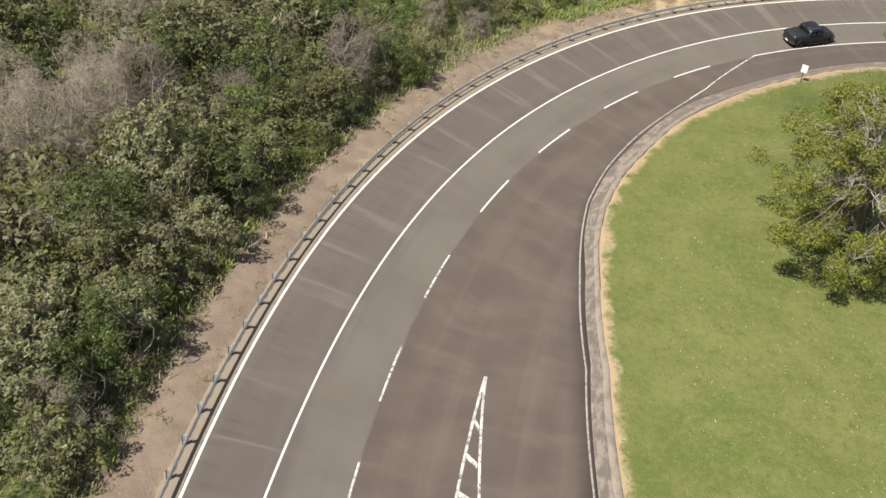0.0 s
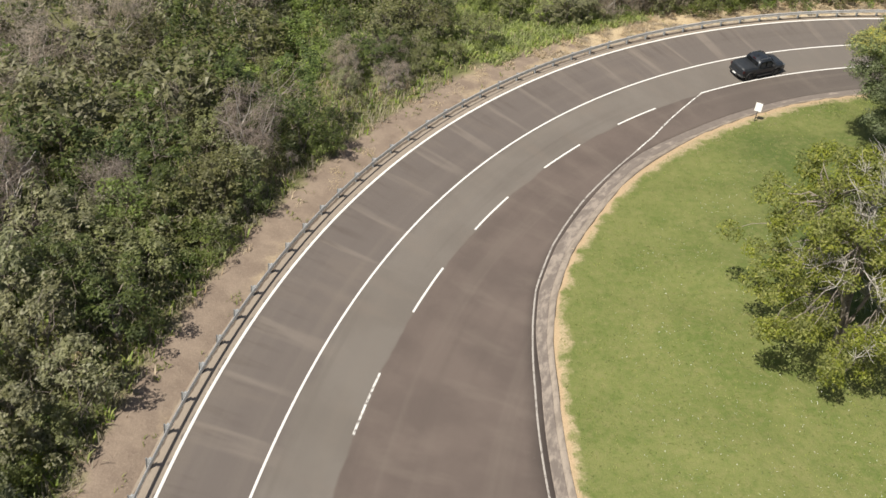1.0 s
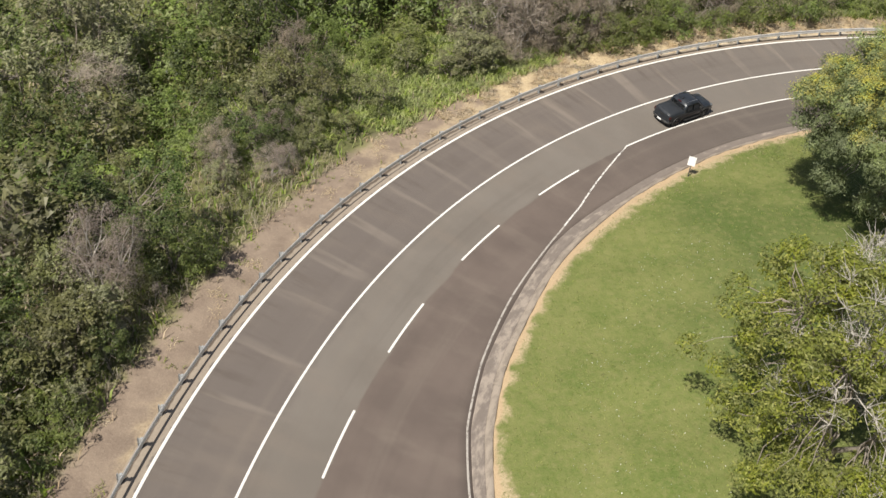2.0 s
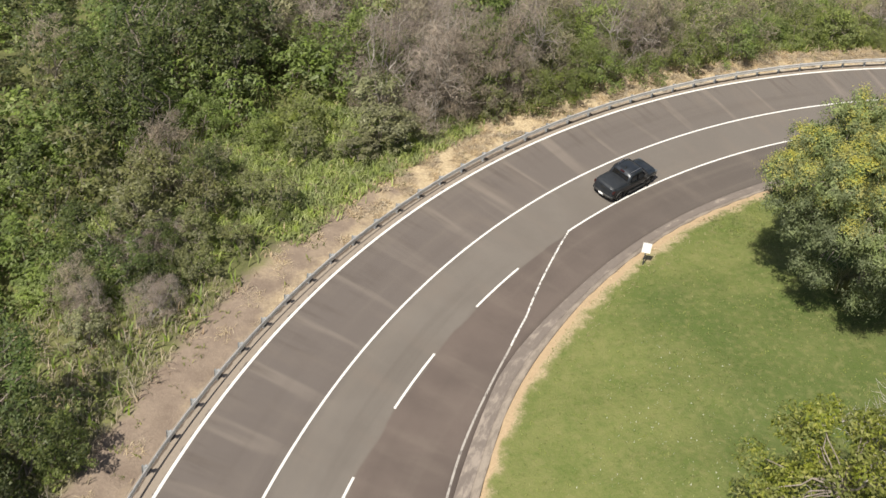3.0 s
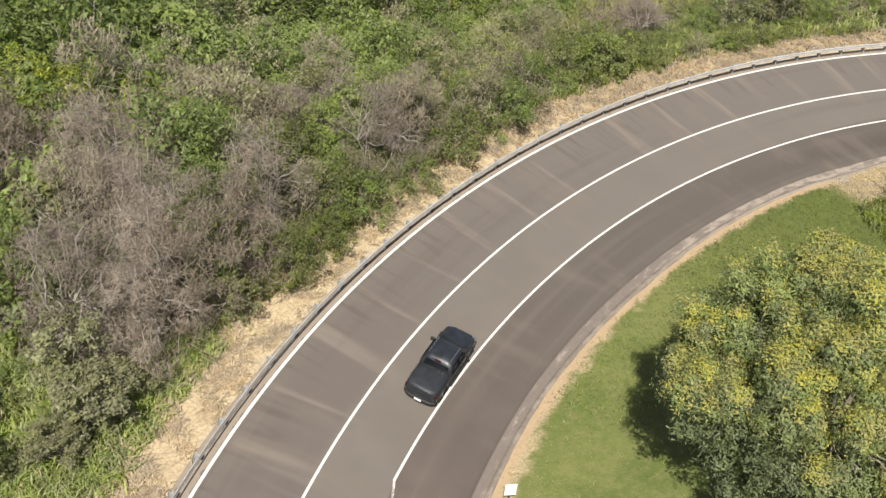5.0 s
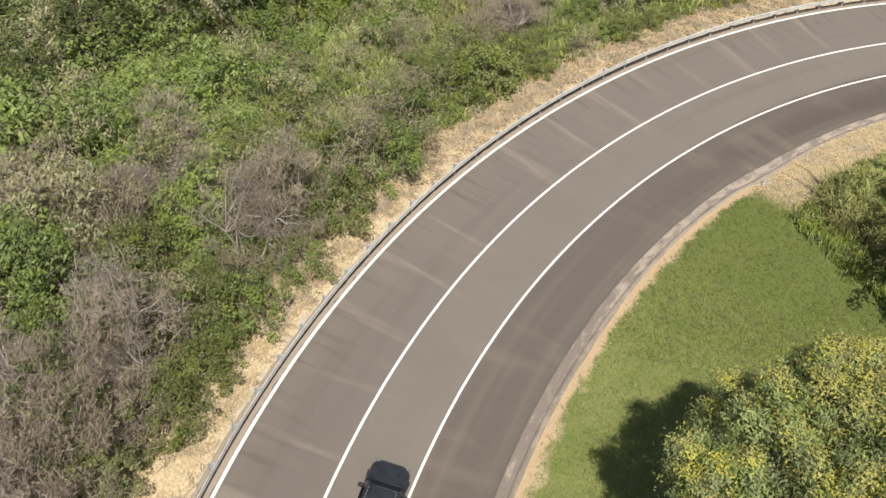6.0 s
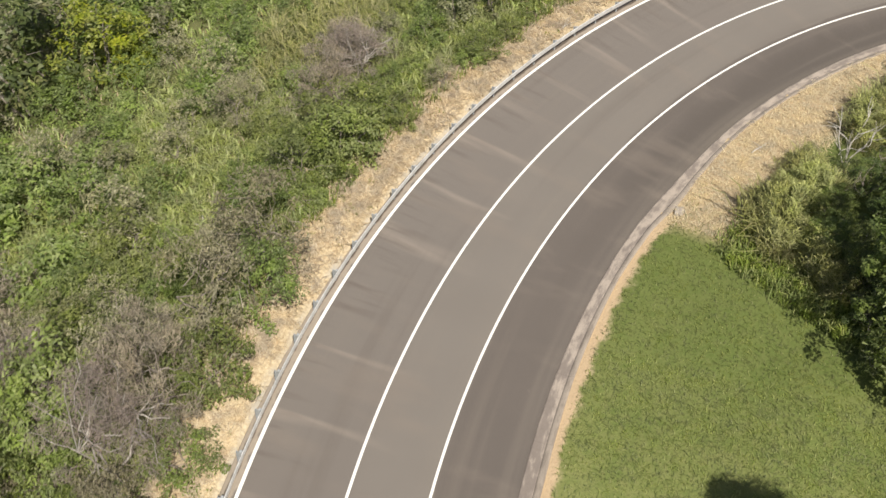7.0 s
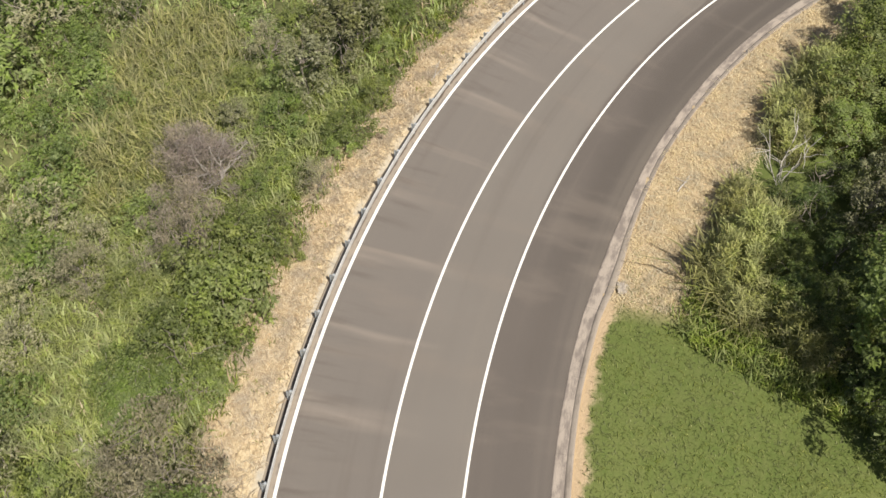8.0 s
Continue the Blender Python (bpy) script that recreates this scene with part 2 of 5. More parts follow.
def asphalt():
    """Worn two-tone asphalt by road coordinates: x metres along, y metres outward from the edge line."""
    m, nt, b = node_mat("asphalt", 0.9)
    uv = nt.nodes.new("ShaderNodeUVMap").outputs[0]
    sep = nt.nodes.new("ShaderNodeSeparateXYZ")
    nt.links.new(uv, sep.inputs[0])
    s, o = sep.outputs[0], sep.outputs[1]
    wob = noise_at(nt, uv, 0.35, 3.0)
    ow = calc(nt, "ADD", o, step(nt, wob, 0.2, 0.8, -0.35, 0.35))
    inner = step(nt, calc(nt, "ADD", o, step(nt, wob, 0.2, 0.8, -0.1, 0.1)), -7.82, -8.02)                       # old brown seal inside the lane line
    patch = noise_at(nt, uv, 0.16, 5.0, 0.6)
    col = mix_col(nt, step(nt, patch, 0.35, 0.65), (0.140, 0.124, 0.109), (0.165, 0.148, 0.131))
    shoulder = step(nt, ow, -4.9, -4.1)
    col = mix_col(nt, calc(nt, "MULTIPLY", shoulder, 0.85), col, (0.114, 0.096, 0.089))
    old = mix_col(nt, step(nt, noise_at(nt, uv, 0.22, 4.0), 0.35, 0.65), (0.094, 0.072, 0.064), (0.124, 0.096, 0.084))
    old = mix_col(nt, step(nt, s, 18.0, -22.0, 0.0, 0.85), old, (0.086, 0.075, 0.068))
    col = mix_col(nt, step(nt, s, 10.0, -30.0, 0.0, 0.7), col, (0.139, 0.125, 0.113))
    wet = calc(nt, "MULTIPLY", step(nt, s, -34.0, -60.0), step(nt, calc(nt, "ADD", ow, calc(nt, "MULTIPLY", patch, 2.0)), -7.6, -9.4))
    old = mix_col(nt, calc(nt, "MULTIPLY", wet, 0.75), old, (0.056, 0.048, 0.043))
    col = mix_col(nt, inner, col, old)
    # pale wash that runs from the rail across the shoulder, one for every second post
    far = step(nt, s, 34.0, -4.0)
    comb = nt.nodes.new("ShaderNodeCombineXYZ")
    nt.links.new(calc(nt, "MULTIPLY", s, 1.0), comb.inputs[0])
    nt.links.new(calc(nt, "MULTIPLY", o, 0.12), comb.inputs[1])
    drift = step(nt, noise_at(nt, comb.outputs[0], 0.45, 2.0), 0.2, 0.8, -0.9, 0.9)
    saw = calc(nt, "PINGPONG", calc(nt, "ADD", calc(nt, "ADD", s, drift), 200.0), 2.22)
    streak = step(nt, saw, 0.5, 0.0)
    reach = calc(nt, "MULTIPLY", step(nt, ow, -6.6, -2.2), step(nt, ow, 0.2, -0.4))
    broken = step(nt, noise_at(nt, comb.outputs[0], 0.5, 4.0), 0.36, 0.6, 0.1, 1.0)
    amount = calc(nt, "MULTIPLY", calc(nt, "MULTIPLY", streak, reach), calc(nt, "MULTIPLY", broken, step(nt, far, 0, 1, 0.62, 0.82)))
    col = mix_col(nt, amount, col, (0.212, 0.181, 0.156))
    # dark runs between, near the rail
    dk = calc(nt, "MULTIPLY", step(nt, noise_at(nt, comb.outputs[0], 1.3, 3.0), 0.48, 0.68), step(nt, ow, -3.4, -0.4, 0.0, 0.58))
    col = mix_col(nt, dk, col, (0.071, 0.057, 0.050))
    # wheel tracks and drips along the lanes
    lane = nt.nodes.new("ShaderNodeCombineXYZ")
    nt.links.new(calc(nt, "MULTIPLY", s, 0.03), lane.inputs[0])
    nt.links.new(o, lane.inputs[1])
    trail = noise_at(nt, lane.outputs[0], 0.75, 3.0)
    col = mix_col(nt, step(nt, trail, 0.5, 0.72, 0.0, 0.22), col, (0.204, 0.175, 0.144))
    col = mix_col(nt, step(nt, trail, 0.46, 0.3, 0.0, 0.22), col, (0.068, 0.055, 0.047))
    # cross bars of old patches on the inner lane
    cross = nt.nodes.new("ShaderNodeCombineXYZ")
    nt.links.new(calc(nt, "MULTIPLY", s, 0.5), cross.inputs[0])
    nt.links.new(calc(nt, "MULTIPLY", o, 0.16), cross.inputs[1])
    col = mix_col(nt, step(nt, noise_at(nt, cross.outputs[0], 0.9, 4.0), 0.5, 0.72, 0.0, 0.34), col, (0.183, 0.151, 0.126))
    spots = noise_at(nt, uv, 2.4, 2.0)
    col = mix_col(nt, step(nt, spots, 0.74, 0.8, 0.0, 0.3), col, (0.225, 0.195, 0.166))
    # dust blown against the foot of the rail
    dust = calc(nt, "ADD", o, step(nt, noise_at(nt, uv, 1.1, 4.0, 0.65), 0.25, 0.75, -0.13, 0.13))
    col = mix_col(nt, step(nt, dust, 0.03, 0.16, 0.0, 0.92), col, mix_col(nt, noise_at(nt, uv, 5.0, 3.0), (0.26, 0.215, 0.17), (0.38, 0.32, 0.255)))
    # a dark brown line behind the rail's foot
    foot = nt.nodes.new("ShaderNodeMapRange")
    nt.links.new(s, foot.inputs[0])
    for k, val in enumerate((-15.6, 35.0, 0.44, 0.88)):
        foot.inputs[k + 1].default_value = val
    foot_gap = calc(nt, "ABSOLUTE", calc(nt, "SUBTRACT", calc(nt, "ADD", o, step(nt, noise_at(nt, uv, 1.6, 3.0), 0.25, 0.75, -0.05, 0.05)), foot.outputs[0]))
    col = mix_col(nt, step(nt, foot_gap, 0.13, 0.05, 0.0, 0.85), col, (0.052, 0.036, 0.026))
    grain = noise_at(nt, uv, 38.0, 2.0)
    col = mix_col(nt, 0.25, col, mix_col(nt, step(nt, grain, 0.3, 0.7), (0.068, 0.058, 0.049), (0.204, 0.175, 0.147)))
    nt.links.new(col, b.inputs["Base Color"])
    b.inputs["Specular IOR Level"].default_value = 0.25
    bump(nt, b, grain, 0.25, 0.008)
    return m


def paint(name, under, wear, top=((0.60, 0.585, 0.55), (0.74, 0.725, 0.69))):
    """Road paint, rubbed through to the seal."""
    m, nt, b = node_mat(name, 0.7)
    co = coords(nt)
    n1 = noise_at(nt, co, 3.0, 5.0, 0.7)
    n2 = noise_at(nt, co, 22.0, 3.0)
    gone = step(nt, calc(nt, "ADD", calc(nt, "MULTIPLY", n1, 0.6), calc(nt, "MULTIPLY", n2, 0.4)), wear, wear + 0.09)
    col = mix_col(nt, gone, mix_col(nt, n1, *top), under)
    nt.links.new(col, b.inputs["Base Color"])
    return m


def ground_mat():
    """Lawn inside the bend, dirt and straw along the rail, litter under the scrub, by road coordinates."""
    m, nt, b = node_mat("grass_and_earth", 0.95)
    co = coords(nt)
    uv = nt.nodes.new("ShaderNodeUVMap").outputs[0]
    sep = nt.nodes.new("ShaderNodeSeparateXYZ")
    nt.links.new(uv, sep.inputs[0])
    u, o = sep.outputs[0], sep.outputs[1]
    big = noise_at(nt, co, 0.11, 4.0, 0.6)
    mid = noise_at(nt, co, 0.7, 5.0, 0.65)
    fine = noise_at(nt, co, 7.0, 4.0, 0.7)
    # lawn
    g = mix_col(nt, step(nt, big, 0.32, 0.68), (0.108, 0.138, 0.037), (0.152, 0.170, 0.056))
    swell = noise_at(nt, co, 0.32, 3.0, 0.55)
    g = mix_col(nt, step(nt, swell, 0.48, 0.68, 0.0, 0.6), g, (0.180, 0.188, 0.068))
    g = mix_col(nt, step(nt, swell, 0.46, 0.32, 0.0, 0.6), g, (0.090, 0.128, 0.030))
    g = mix_col(nt, step(nt, mid, 0.45, 0.7, 0.0, 0.45), g, (0.088, 0.124, 0.032))
    g = mix_col(nt, step(nt, fine, 0.35, 0.75, 0.0, 0.5), g, (0.177, 0.178, 0.074))
    # a soft round patch of darker green, its edge broken by noise
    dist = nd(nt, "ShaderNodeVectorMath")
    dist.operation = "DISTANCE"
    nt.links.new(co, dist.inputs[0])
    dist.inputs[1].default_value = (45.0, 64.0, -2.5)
    deep_patch = step(nt, calc(nt, "ADD", dist.outputs["Value"], calc(nt, "MULTIPLY", calc(nt, "SUBTRACT", big, 0.5), 26.0)), 17.0, 9.0, 0.0, 0.55)
    g = mix_col(nt, deep_patch, g, (0.062, 0.092, 0.028))
    blot = noise_at(nt, co, 2.2, 3.0, 0.6)
    g = mix_col(nt, step(nt, blot, 0.46, 0.74, 0.0, 0.5), g, (0.196, 0.188, 0.080))
    g = mix_col(nt, step(nt, blot, 0.46, 0.3, 0.0, 0.4), g, (0.084, 0.122, 0.030))
    kerbside = calc(nt, "ADD", step(nt, o, -1.7, -0.1, -0.1, 1.1), calc(nt, "ADD", step(nt, calc(nt, "ABSOLUTE", calc(nt, "SUBTRACT", u, 0.03)), 0.10, 0.28, 0.08, -0.3), calc(nt, "MULTIPLY", calc(nt, "SUBTRACT", mid, 0.5), 2.6)))
    g = mix_col(nt, step(nt, u, -0.25, -0.5, 0.0, 0.65), g, (0.086, 0.112, 0.030))
    worn = nd(nt, "ShaderNodeVectorMath")
    worn.operation = "DISTANCE"
    nt.links.new(co, worn.inputs[0])
    worn.inputs[1].default_value = (19.6, 52.6, -1.6)
    kerbside = calc(nt, "ADD", kerbside, step(nt, worn.outputs["Value"], 3.2, 0.6, 0.0, 0.75))
    dry = calc(nt, "MULTIPLY", step(nt, kerbside, 0.35, 1.05), step(nt, fine, 0.3, 0.6, 0.45, 1.0))
    g = mix_col(nt, dry, g, mix_col(nt, fine, (0.315, 0.242, 0.142), (0.455, 0.372, 0.245)))
    strip = step(nt, calc(nt, "ADD", o, calc(nt, "ADD", step(nt, u, 0.2, 0.4, 0.10, -0.10), calc(nt, "MULTIPLY", calc(nt, "SUBTRACT", mid, 0.5), 1.0))), -0.42, -0.12)
    g = mix_col(nt, strip, g, mix_col(nt, fine, (0.33, 0.235, 0.140), (0.47, 0.36, 0.235)))
    bed = calc(nt, "MULTIPLY", step(nt, calc(nt, "ADD", o, calc(nt, "MULTIPLY", mid, 2.0)), -3.6, -2.2), step(nt, u, -0.565, -0.60))
    g = mix_col(nt, bed, g, mix_col(nt, step(nt, fine, 0.3, 0.7), (0.305, 0.226, 0.134), (0.468, 0.371, 0.238)))
    # verge and scrub floor
    straw = mix_col(nt, step(nt, fine, 0.3, 0.7), (0.335, 0.255, 0.155), (0.56, 0.46, 0.305))
    dirt = mix_col(nt, step(nt, mid, 0.3, 0.7), (0.192, 0.148, 0.116), (0.258, 0.203, 0.157))
    dirt = mix_col(nt, step(nt, fine, 0.5, 0.8, 0.0, 0.5), dirt, (0.348, 0.287, 0.218))
    more = calc(nt, "ADD", step(nt, u, 0.45, -0.05, 0.0, 0.38), calc(nt, "ADD", step(nt, o, 2.2, 1.0, 0.0, 0.16), calc(nt, "MULTIPLY", calc(nt, "SUBTRACT", big, 0.5), 1.1)))
    straw = mix_col(nt, step(nt, mid, 0.5, 0.7, 0.0, 0.5), straw, (0.285, 0.218, 0.145))
    v = mix_col(nt, step(nt, calc(nt, "ADD", more, calc(nt, "MULTIPLY", mid, 0.5)), 0.38, 0.72), dirt, straw)
    grey = calc(nt, "MULTIPLY", step(nt, o, 0.3, 0.45), step(nt, o, 1.25, 0.85))
    v = mix_col(nt, calc(nt, "MULTIPLY", grey, calc(nt, "MULTIPLY", step(nt, u, 0.1, -0.2, 0.6, 0.8), step(nt, mid, 0.3, 0.65))), v, (0.37, 0.345, 0.30))
    litter = mix_col(nt, step(nt, mid, 0.35, 0.65), (0.086, 0.094, 0.038), (0.156, 0.160, 0.066))
    litter = mix_col(nt, step(nt, fine, 0.5, 0.8, 0.0, 0.55), litter, (0.218, 0.179, 0.125))
    rim = calc(nt, "ADD", o, calc(nt, "MULTIPLY", calc(nt, "SUBTRACT", mid, 0.5), 2.6))
    v = mix_col(nt, step(nt, rim, 3.3, 4.4), v, litter)
    col = mix_col(nt, step(nt, o, 0.3, 0.31), g, v)
    nt.links.new(col, b.inputs["Base Color"])
    b.inputs["Specular IOR Level"].default_value = 0.1
    bump(nt, b, calc(nt, "ADD", fine, calc(nt, "MULTIPLY", mid, 1.5)), 0.6, 0.08)
    return m


ASPHALT, GROUND = asphalt(), ground_mat()
LINE = paint("line_paint", (0.132, 0.119, 0.099), 0.60)
FADED = paint("faded_paint", (0.132, 0.112, 0.099), 0.50, ((0.30, 0.275, 0.245), (0.44, 0.41, 0.375)))
WORN = paint("worn_paint", (0.132, 0.112, 0.099), 0.475)
def kerb_mat(name, pale, dark, clean):
    """Concrete with brown silt in the channel and pale scuffed patches drawn out along the kerb."""
    m, nt, b = node_mat(name, 0.9)
    uv = nt.nodes.new("ShaderNodeUVMap").outputs[0]
    sep = nt.nodes.new("ShaderNodeSeparateXYZ")
    nt.links.new(uv, sep.inputs[0])
    long = nt.nodes.new("ShaderNodeCombineXYZ")
    nt.links.new(calc(nt, "MULTIPLY", sep.outputs[0], 0.8), long.inputs[0])
    nt.links.new(calc(nt, "MULTIPLY", sep.outputs[1], 2.6), long.inputs[1])
    n1, n2, n3 = noise_at(nt, long.outputs[0], 0.8, 5.0, 0.65), noise_at(nt, uv, 3.0, 4.0), noise_at(nt, uv, 20.0, 3.0)
    silt = calc(nt, "ADD", calc(nt, "ADD", step(nt, sep.outputs[0], 26.0, 8.0, clean, clean + 0.3), step(nt, sep.outputs[0], -18.0, -36.0, 0.0, -0.4)), calc(nt, "MULTIPLY", calc(nt, "SUBTRACT", n1, 0.5), 3.2))
    col = mix_col(nt, step(nt, calc(nt, "ADD", silt, calc(nt, "MULTIPLY", calc(nt, "SUBTRACT", n2, 0.5), 0.7)), 0.1, 0.75), mix_col(nt, n2, tuple(c * 0.75 for c in pale), pale), mix_col(nt, n2, dark, tuple(c * 1.5 for c in dark)))
    joint = calc(nt, "PINGPONG", calc(nt, "ADD", sep.outputs[0], 300.0), 2.5)
    col = mix_col(nt, step(nt, joint, 0.03, 0.0, 0.0, 0.3), col, (0.05, 0.042, 0.035))
    col = mix_col(nt, step(nt, n3, 0.3, 0.7, 0.0, 0.2), col, tuple(c * 0.6 for c in dark))
    nt.links.new(col, b.inputs["Base Color"])
    bump(nt, b, n3, 0.4, 0.01)
    return m


CONCRETE = kerb_mat("gutter_concrete", (0.36, 0.305, 0.255), (0.138, 0.115, 0.099), 0.5)
KERBTOP = kerb_mat("kerb_concrete", (0.34, 0.288, 0.236), (0.165, 0.138, 0.113), 0.3)
STEEL = plain("galvanised_steel", (0.58, 0.565, 0.54), (0.74, 0.725, 0.70), 2.0, 0.45, 0.5, 20, 0.05, 0.002)
POST = plain("post_steel", (0.26, 0.275, 0.285), (0.38, 0.40, 0.415), 4.0, 0.6, 0.2, 20, 0.1, 0.003)
BARK = plain("bark", (0.15, 0.125, 0.10), (0.27, 0.235, 0.20), 5.0, 0.95, 0, 25, 0.5, 0.02)
PALEWOOD = plain("grey_dead_wood", (0.28, 0.255, 0.225), (0.40, 0.37, 0.33), 3.0, 0.95, 0, 20, 0.4, 0.01)
TWIG = leaf_mat("dead_twigs", ((0.254, 0.207, 0.173), (0.337, 0.283, 0.238), (0.421, 0.363, 0.309)), 0.42, 0.9, 0.5)
FRESH = leaf_mat("fresh_leaves", ((0.181, 0.232, 0.061), (0.266, 0.317, 0.095), (0.360, 0.397, 0.156)), 0.56, 0.55)
OLIVE = leaf_mat("olive_leaves", ((0.094, 0.104, 0.038), (0.172, 0.180, 0.072), (0.290, 0.290, 0.150)), 0.44, 0.5)
SAGE = leaf_mat("sage_leaves", ((0.125, 0.132, 0.062), (0.212, 0.216, 0.112), (0.320, 0.316, 0.192)), 0.40, 0.5)
GREEN = leaf_mat("green_leaves", ((0.114, 0.155, 0.039), (0.185, 0.230, 0.063), (0.274, 0.316, 0.112)), 0.54, 0.5)
LIME = leaf_mat("lime_leaves", ((0.140, 0.182, 0.022), (0.249, 0.288, 0.036), (0.363, 0.370, 0.067)), 0.42, 0.5)
VINE = leaf_mat("withered_vine", ((0.253, 0.214, 0.158), (0.344, 0.295, 0.221), (0.432, 0.379, 0.289)), 0.48, 0.8)
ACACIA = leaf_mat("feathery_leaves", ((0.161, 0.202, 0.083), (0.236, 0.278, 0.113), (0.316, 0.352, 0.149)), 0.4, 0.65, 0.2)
# for boughs without blossom; greyer and darker, with shade put into the colour
SHADED_BOUGH = leaf_mat("shaded_bough_leaves", ((0.110, 0.142, 0.068), (0.165, 0.198, 0.096), (0.230, 0.262, 0.135)), 0.35, 0.65, 0.2)
BLOOM = leaf_mat("yellow_blossom", ((0.360, 0.350, 0.098), (0.446, 0.420, 0.113), (0.546, 0.502, 0.144)), 0.42, 0.7, 0.2)
BLADE = leaf_mat("green_blades", ((0.141, 0.195, 0.037), (0.221, 0.275, 0.062), (0.355, 0.370, 0.128)), 0.42, 0.55)
REED = leaf_mat("reed_blades", ((0.182, 0.200, 0.066), (0.308, 0.310, 0.119), (0.457, 0.424, 0.209)), 0.42, 0.6)
STRAW = leaf_mat("straw_blades", ((0.350, 0.268, 0.165), (0.465, 0.378, 0.245), (0.590, 0.500, 0.345)), 0.2, 0.8)

# ---- ground, one sheet to the horizon ----
def spread(lo, hi, cell, reach):
    mid = list(np.arange(lo, hi + cell, cell))
    out, d = [], cell
    while sum(out) < reach:
        d *= 1.35
        out.append(d)
    c = np.cumsum(out)
    return np.array([lo - v for v in c[::-1]] + mid + [mid[-1] + v for v in c])


def build_ground():
    xs, ys = spread(-42, 118, 0.72, 2200), spread(8, 142, 0.72, 2200)
    gx, gy = np.meshgrid(xs, ys)
    z = land_z(gx, gy)
    u, o = road_coords(gx, gy)
    b = back(np.clip(u, -1.3, 1.3))
    side = np.where(o > -3, o, np.clip(o - b, None, 0.35))
    nx, ny = len(xs), len(ys)
    i = (np.arange(ny - 1)[:, None] * nx + np.arange(nx - 1)[None]).ravel()
    quads = np.stack([i, i + 1, i + nx + 1, i + nx], -1)
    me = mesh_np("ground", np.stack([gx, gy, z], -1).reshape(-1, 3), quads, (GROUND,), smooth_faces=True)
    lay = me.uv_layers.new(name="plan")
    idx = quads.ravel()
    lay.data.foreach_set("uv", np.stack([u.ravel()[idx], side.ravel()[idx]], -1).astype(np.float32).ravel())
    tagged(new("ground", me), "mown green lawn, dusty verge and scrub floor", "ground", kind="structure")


build_ground()

US = np.concatenate([np.linspace(-1.9, -1.12, 20), np.linspace(-1.1, 1.1, 281), np.linspace(1.12, 1.9, 20)])


def ribbon(name, us, profile, mat, label="", parent=None, kind="", soft=True, category=""):
    """A strip along the road: profile(u) lists (offset, height above the banked road)."""
    rows = [[tuple(at(u, o, h)) for o, h in profile(u)] for u in us]
    n = len(rows[0])
    verts = np.array(rows).reshape(-1, 3)
    i = (np.arange(len(us) - 1)[:, None] * n + np.arange(n - 1)[None]).ravel()
    quads = np.stack([i, i + 1, i + n + 1, i + n], -1)
    me = mesh_np(name, verts, quads, (mat,), smooth_faces=soft)
    uv = np.array([[(u * 78, o) for o, h in profile(u)] for u in us]).reshape(-1, 2)
    lay = me.uv_layers.new(name="plan")
    lay.data.foreach_set("uv", uv[quads.ravel()].astype(np.float32).ravel())
    ob = new(name, me)
    if parent is not None:
        ob.parent = parent
    if label:
        ob["label"] = label
    if category:
        ob["category"] = category
    if kind:
        ob["kind"] = kind
    return ob


def road_profile(u):
    k = float(lip(u))
    r = float(road_rim(u))
    return [(r + 0.07, -0.35), (r + 0.05, -0.02), (r, 0.0)] + [(r + (-8.5 - r) * t, 0.0) for t in np.linspace(0.1, 1, 10)] + [(-8.5 + (k + 8.5) * t, 0.0) for t in np.linspace(0.15, 1, 7)] + [(k - 0.02, -0.3)]


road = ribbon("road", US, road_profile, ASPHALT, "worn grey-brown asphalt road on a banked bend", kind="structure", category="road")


def painted(name, us, centre, width, mat=None):
    h = 0.006
    return ribbon(name, us, lambda u: [(centre(u) + width / 2, h - 0.004), (centre(u) + width / 2 - 0.01, h), (centre(u) - width / 2 + 0.01, h), (centre(u) - width / 2, h - 0.004)], mat or LINE, parent=road)


def off_s(u):
    return float(np.polyval((0.655, 0.099, -0.157, -4.475), np.clip(u, -1.1, 1.1)))


def off_l(u):
    return float(np.polyval((0.099, -0.215, 0.112, -7.855), np.clip(u, -1.1, 1.1)))


painted("edge_line", US, lambda u: 0.0, 0.155)
painted("lane_line", US, off_s, 0.13)
painted("centre_line", np.linspace(-1.9, 0.026, 190), off_l, 0.125)
# the short joining line from the lane line's corner to the inner kerb, then along the kerb
EU = (0.024, 0.079, 0.159, 0.21, 0.262, 0.333, 0.43, 0.506, 0.552, 0.643, 0.78, 0.941, 1.05, 1.3)
EO = (-7.84, -9.0, -10.6, -11.2, -11.6, -12.05, -12.85, -13.75, -14.62, -16.42, -18.8, -20.35, -21.3, -23.2)
painted("joining_line", np.linspace(0.026, 0.2, 24), lambda u: float(np.interp(u, EU, EO)), 0.12, WORN)
painted("inner_edge_line", np.linspace(0.2, 1.3, 130), lambda u: float(np.interp(u, EU, EO)), 0.12, FADED)
for mid_u in (0.142, 0.283, 0.426, 0.5665, 0.7185, 0.857, 0.993, 1.13):
    painted("lane_dash", np.linspace(mid_u - 0.035, mid_u + 0.035, 7), off_l, 0.13, WORN if mid_u > 0.6 else LINE)
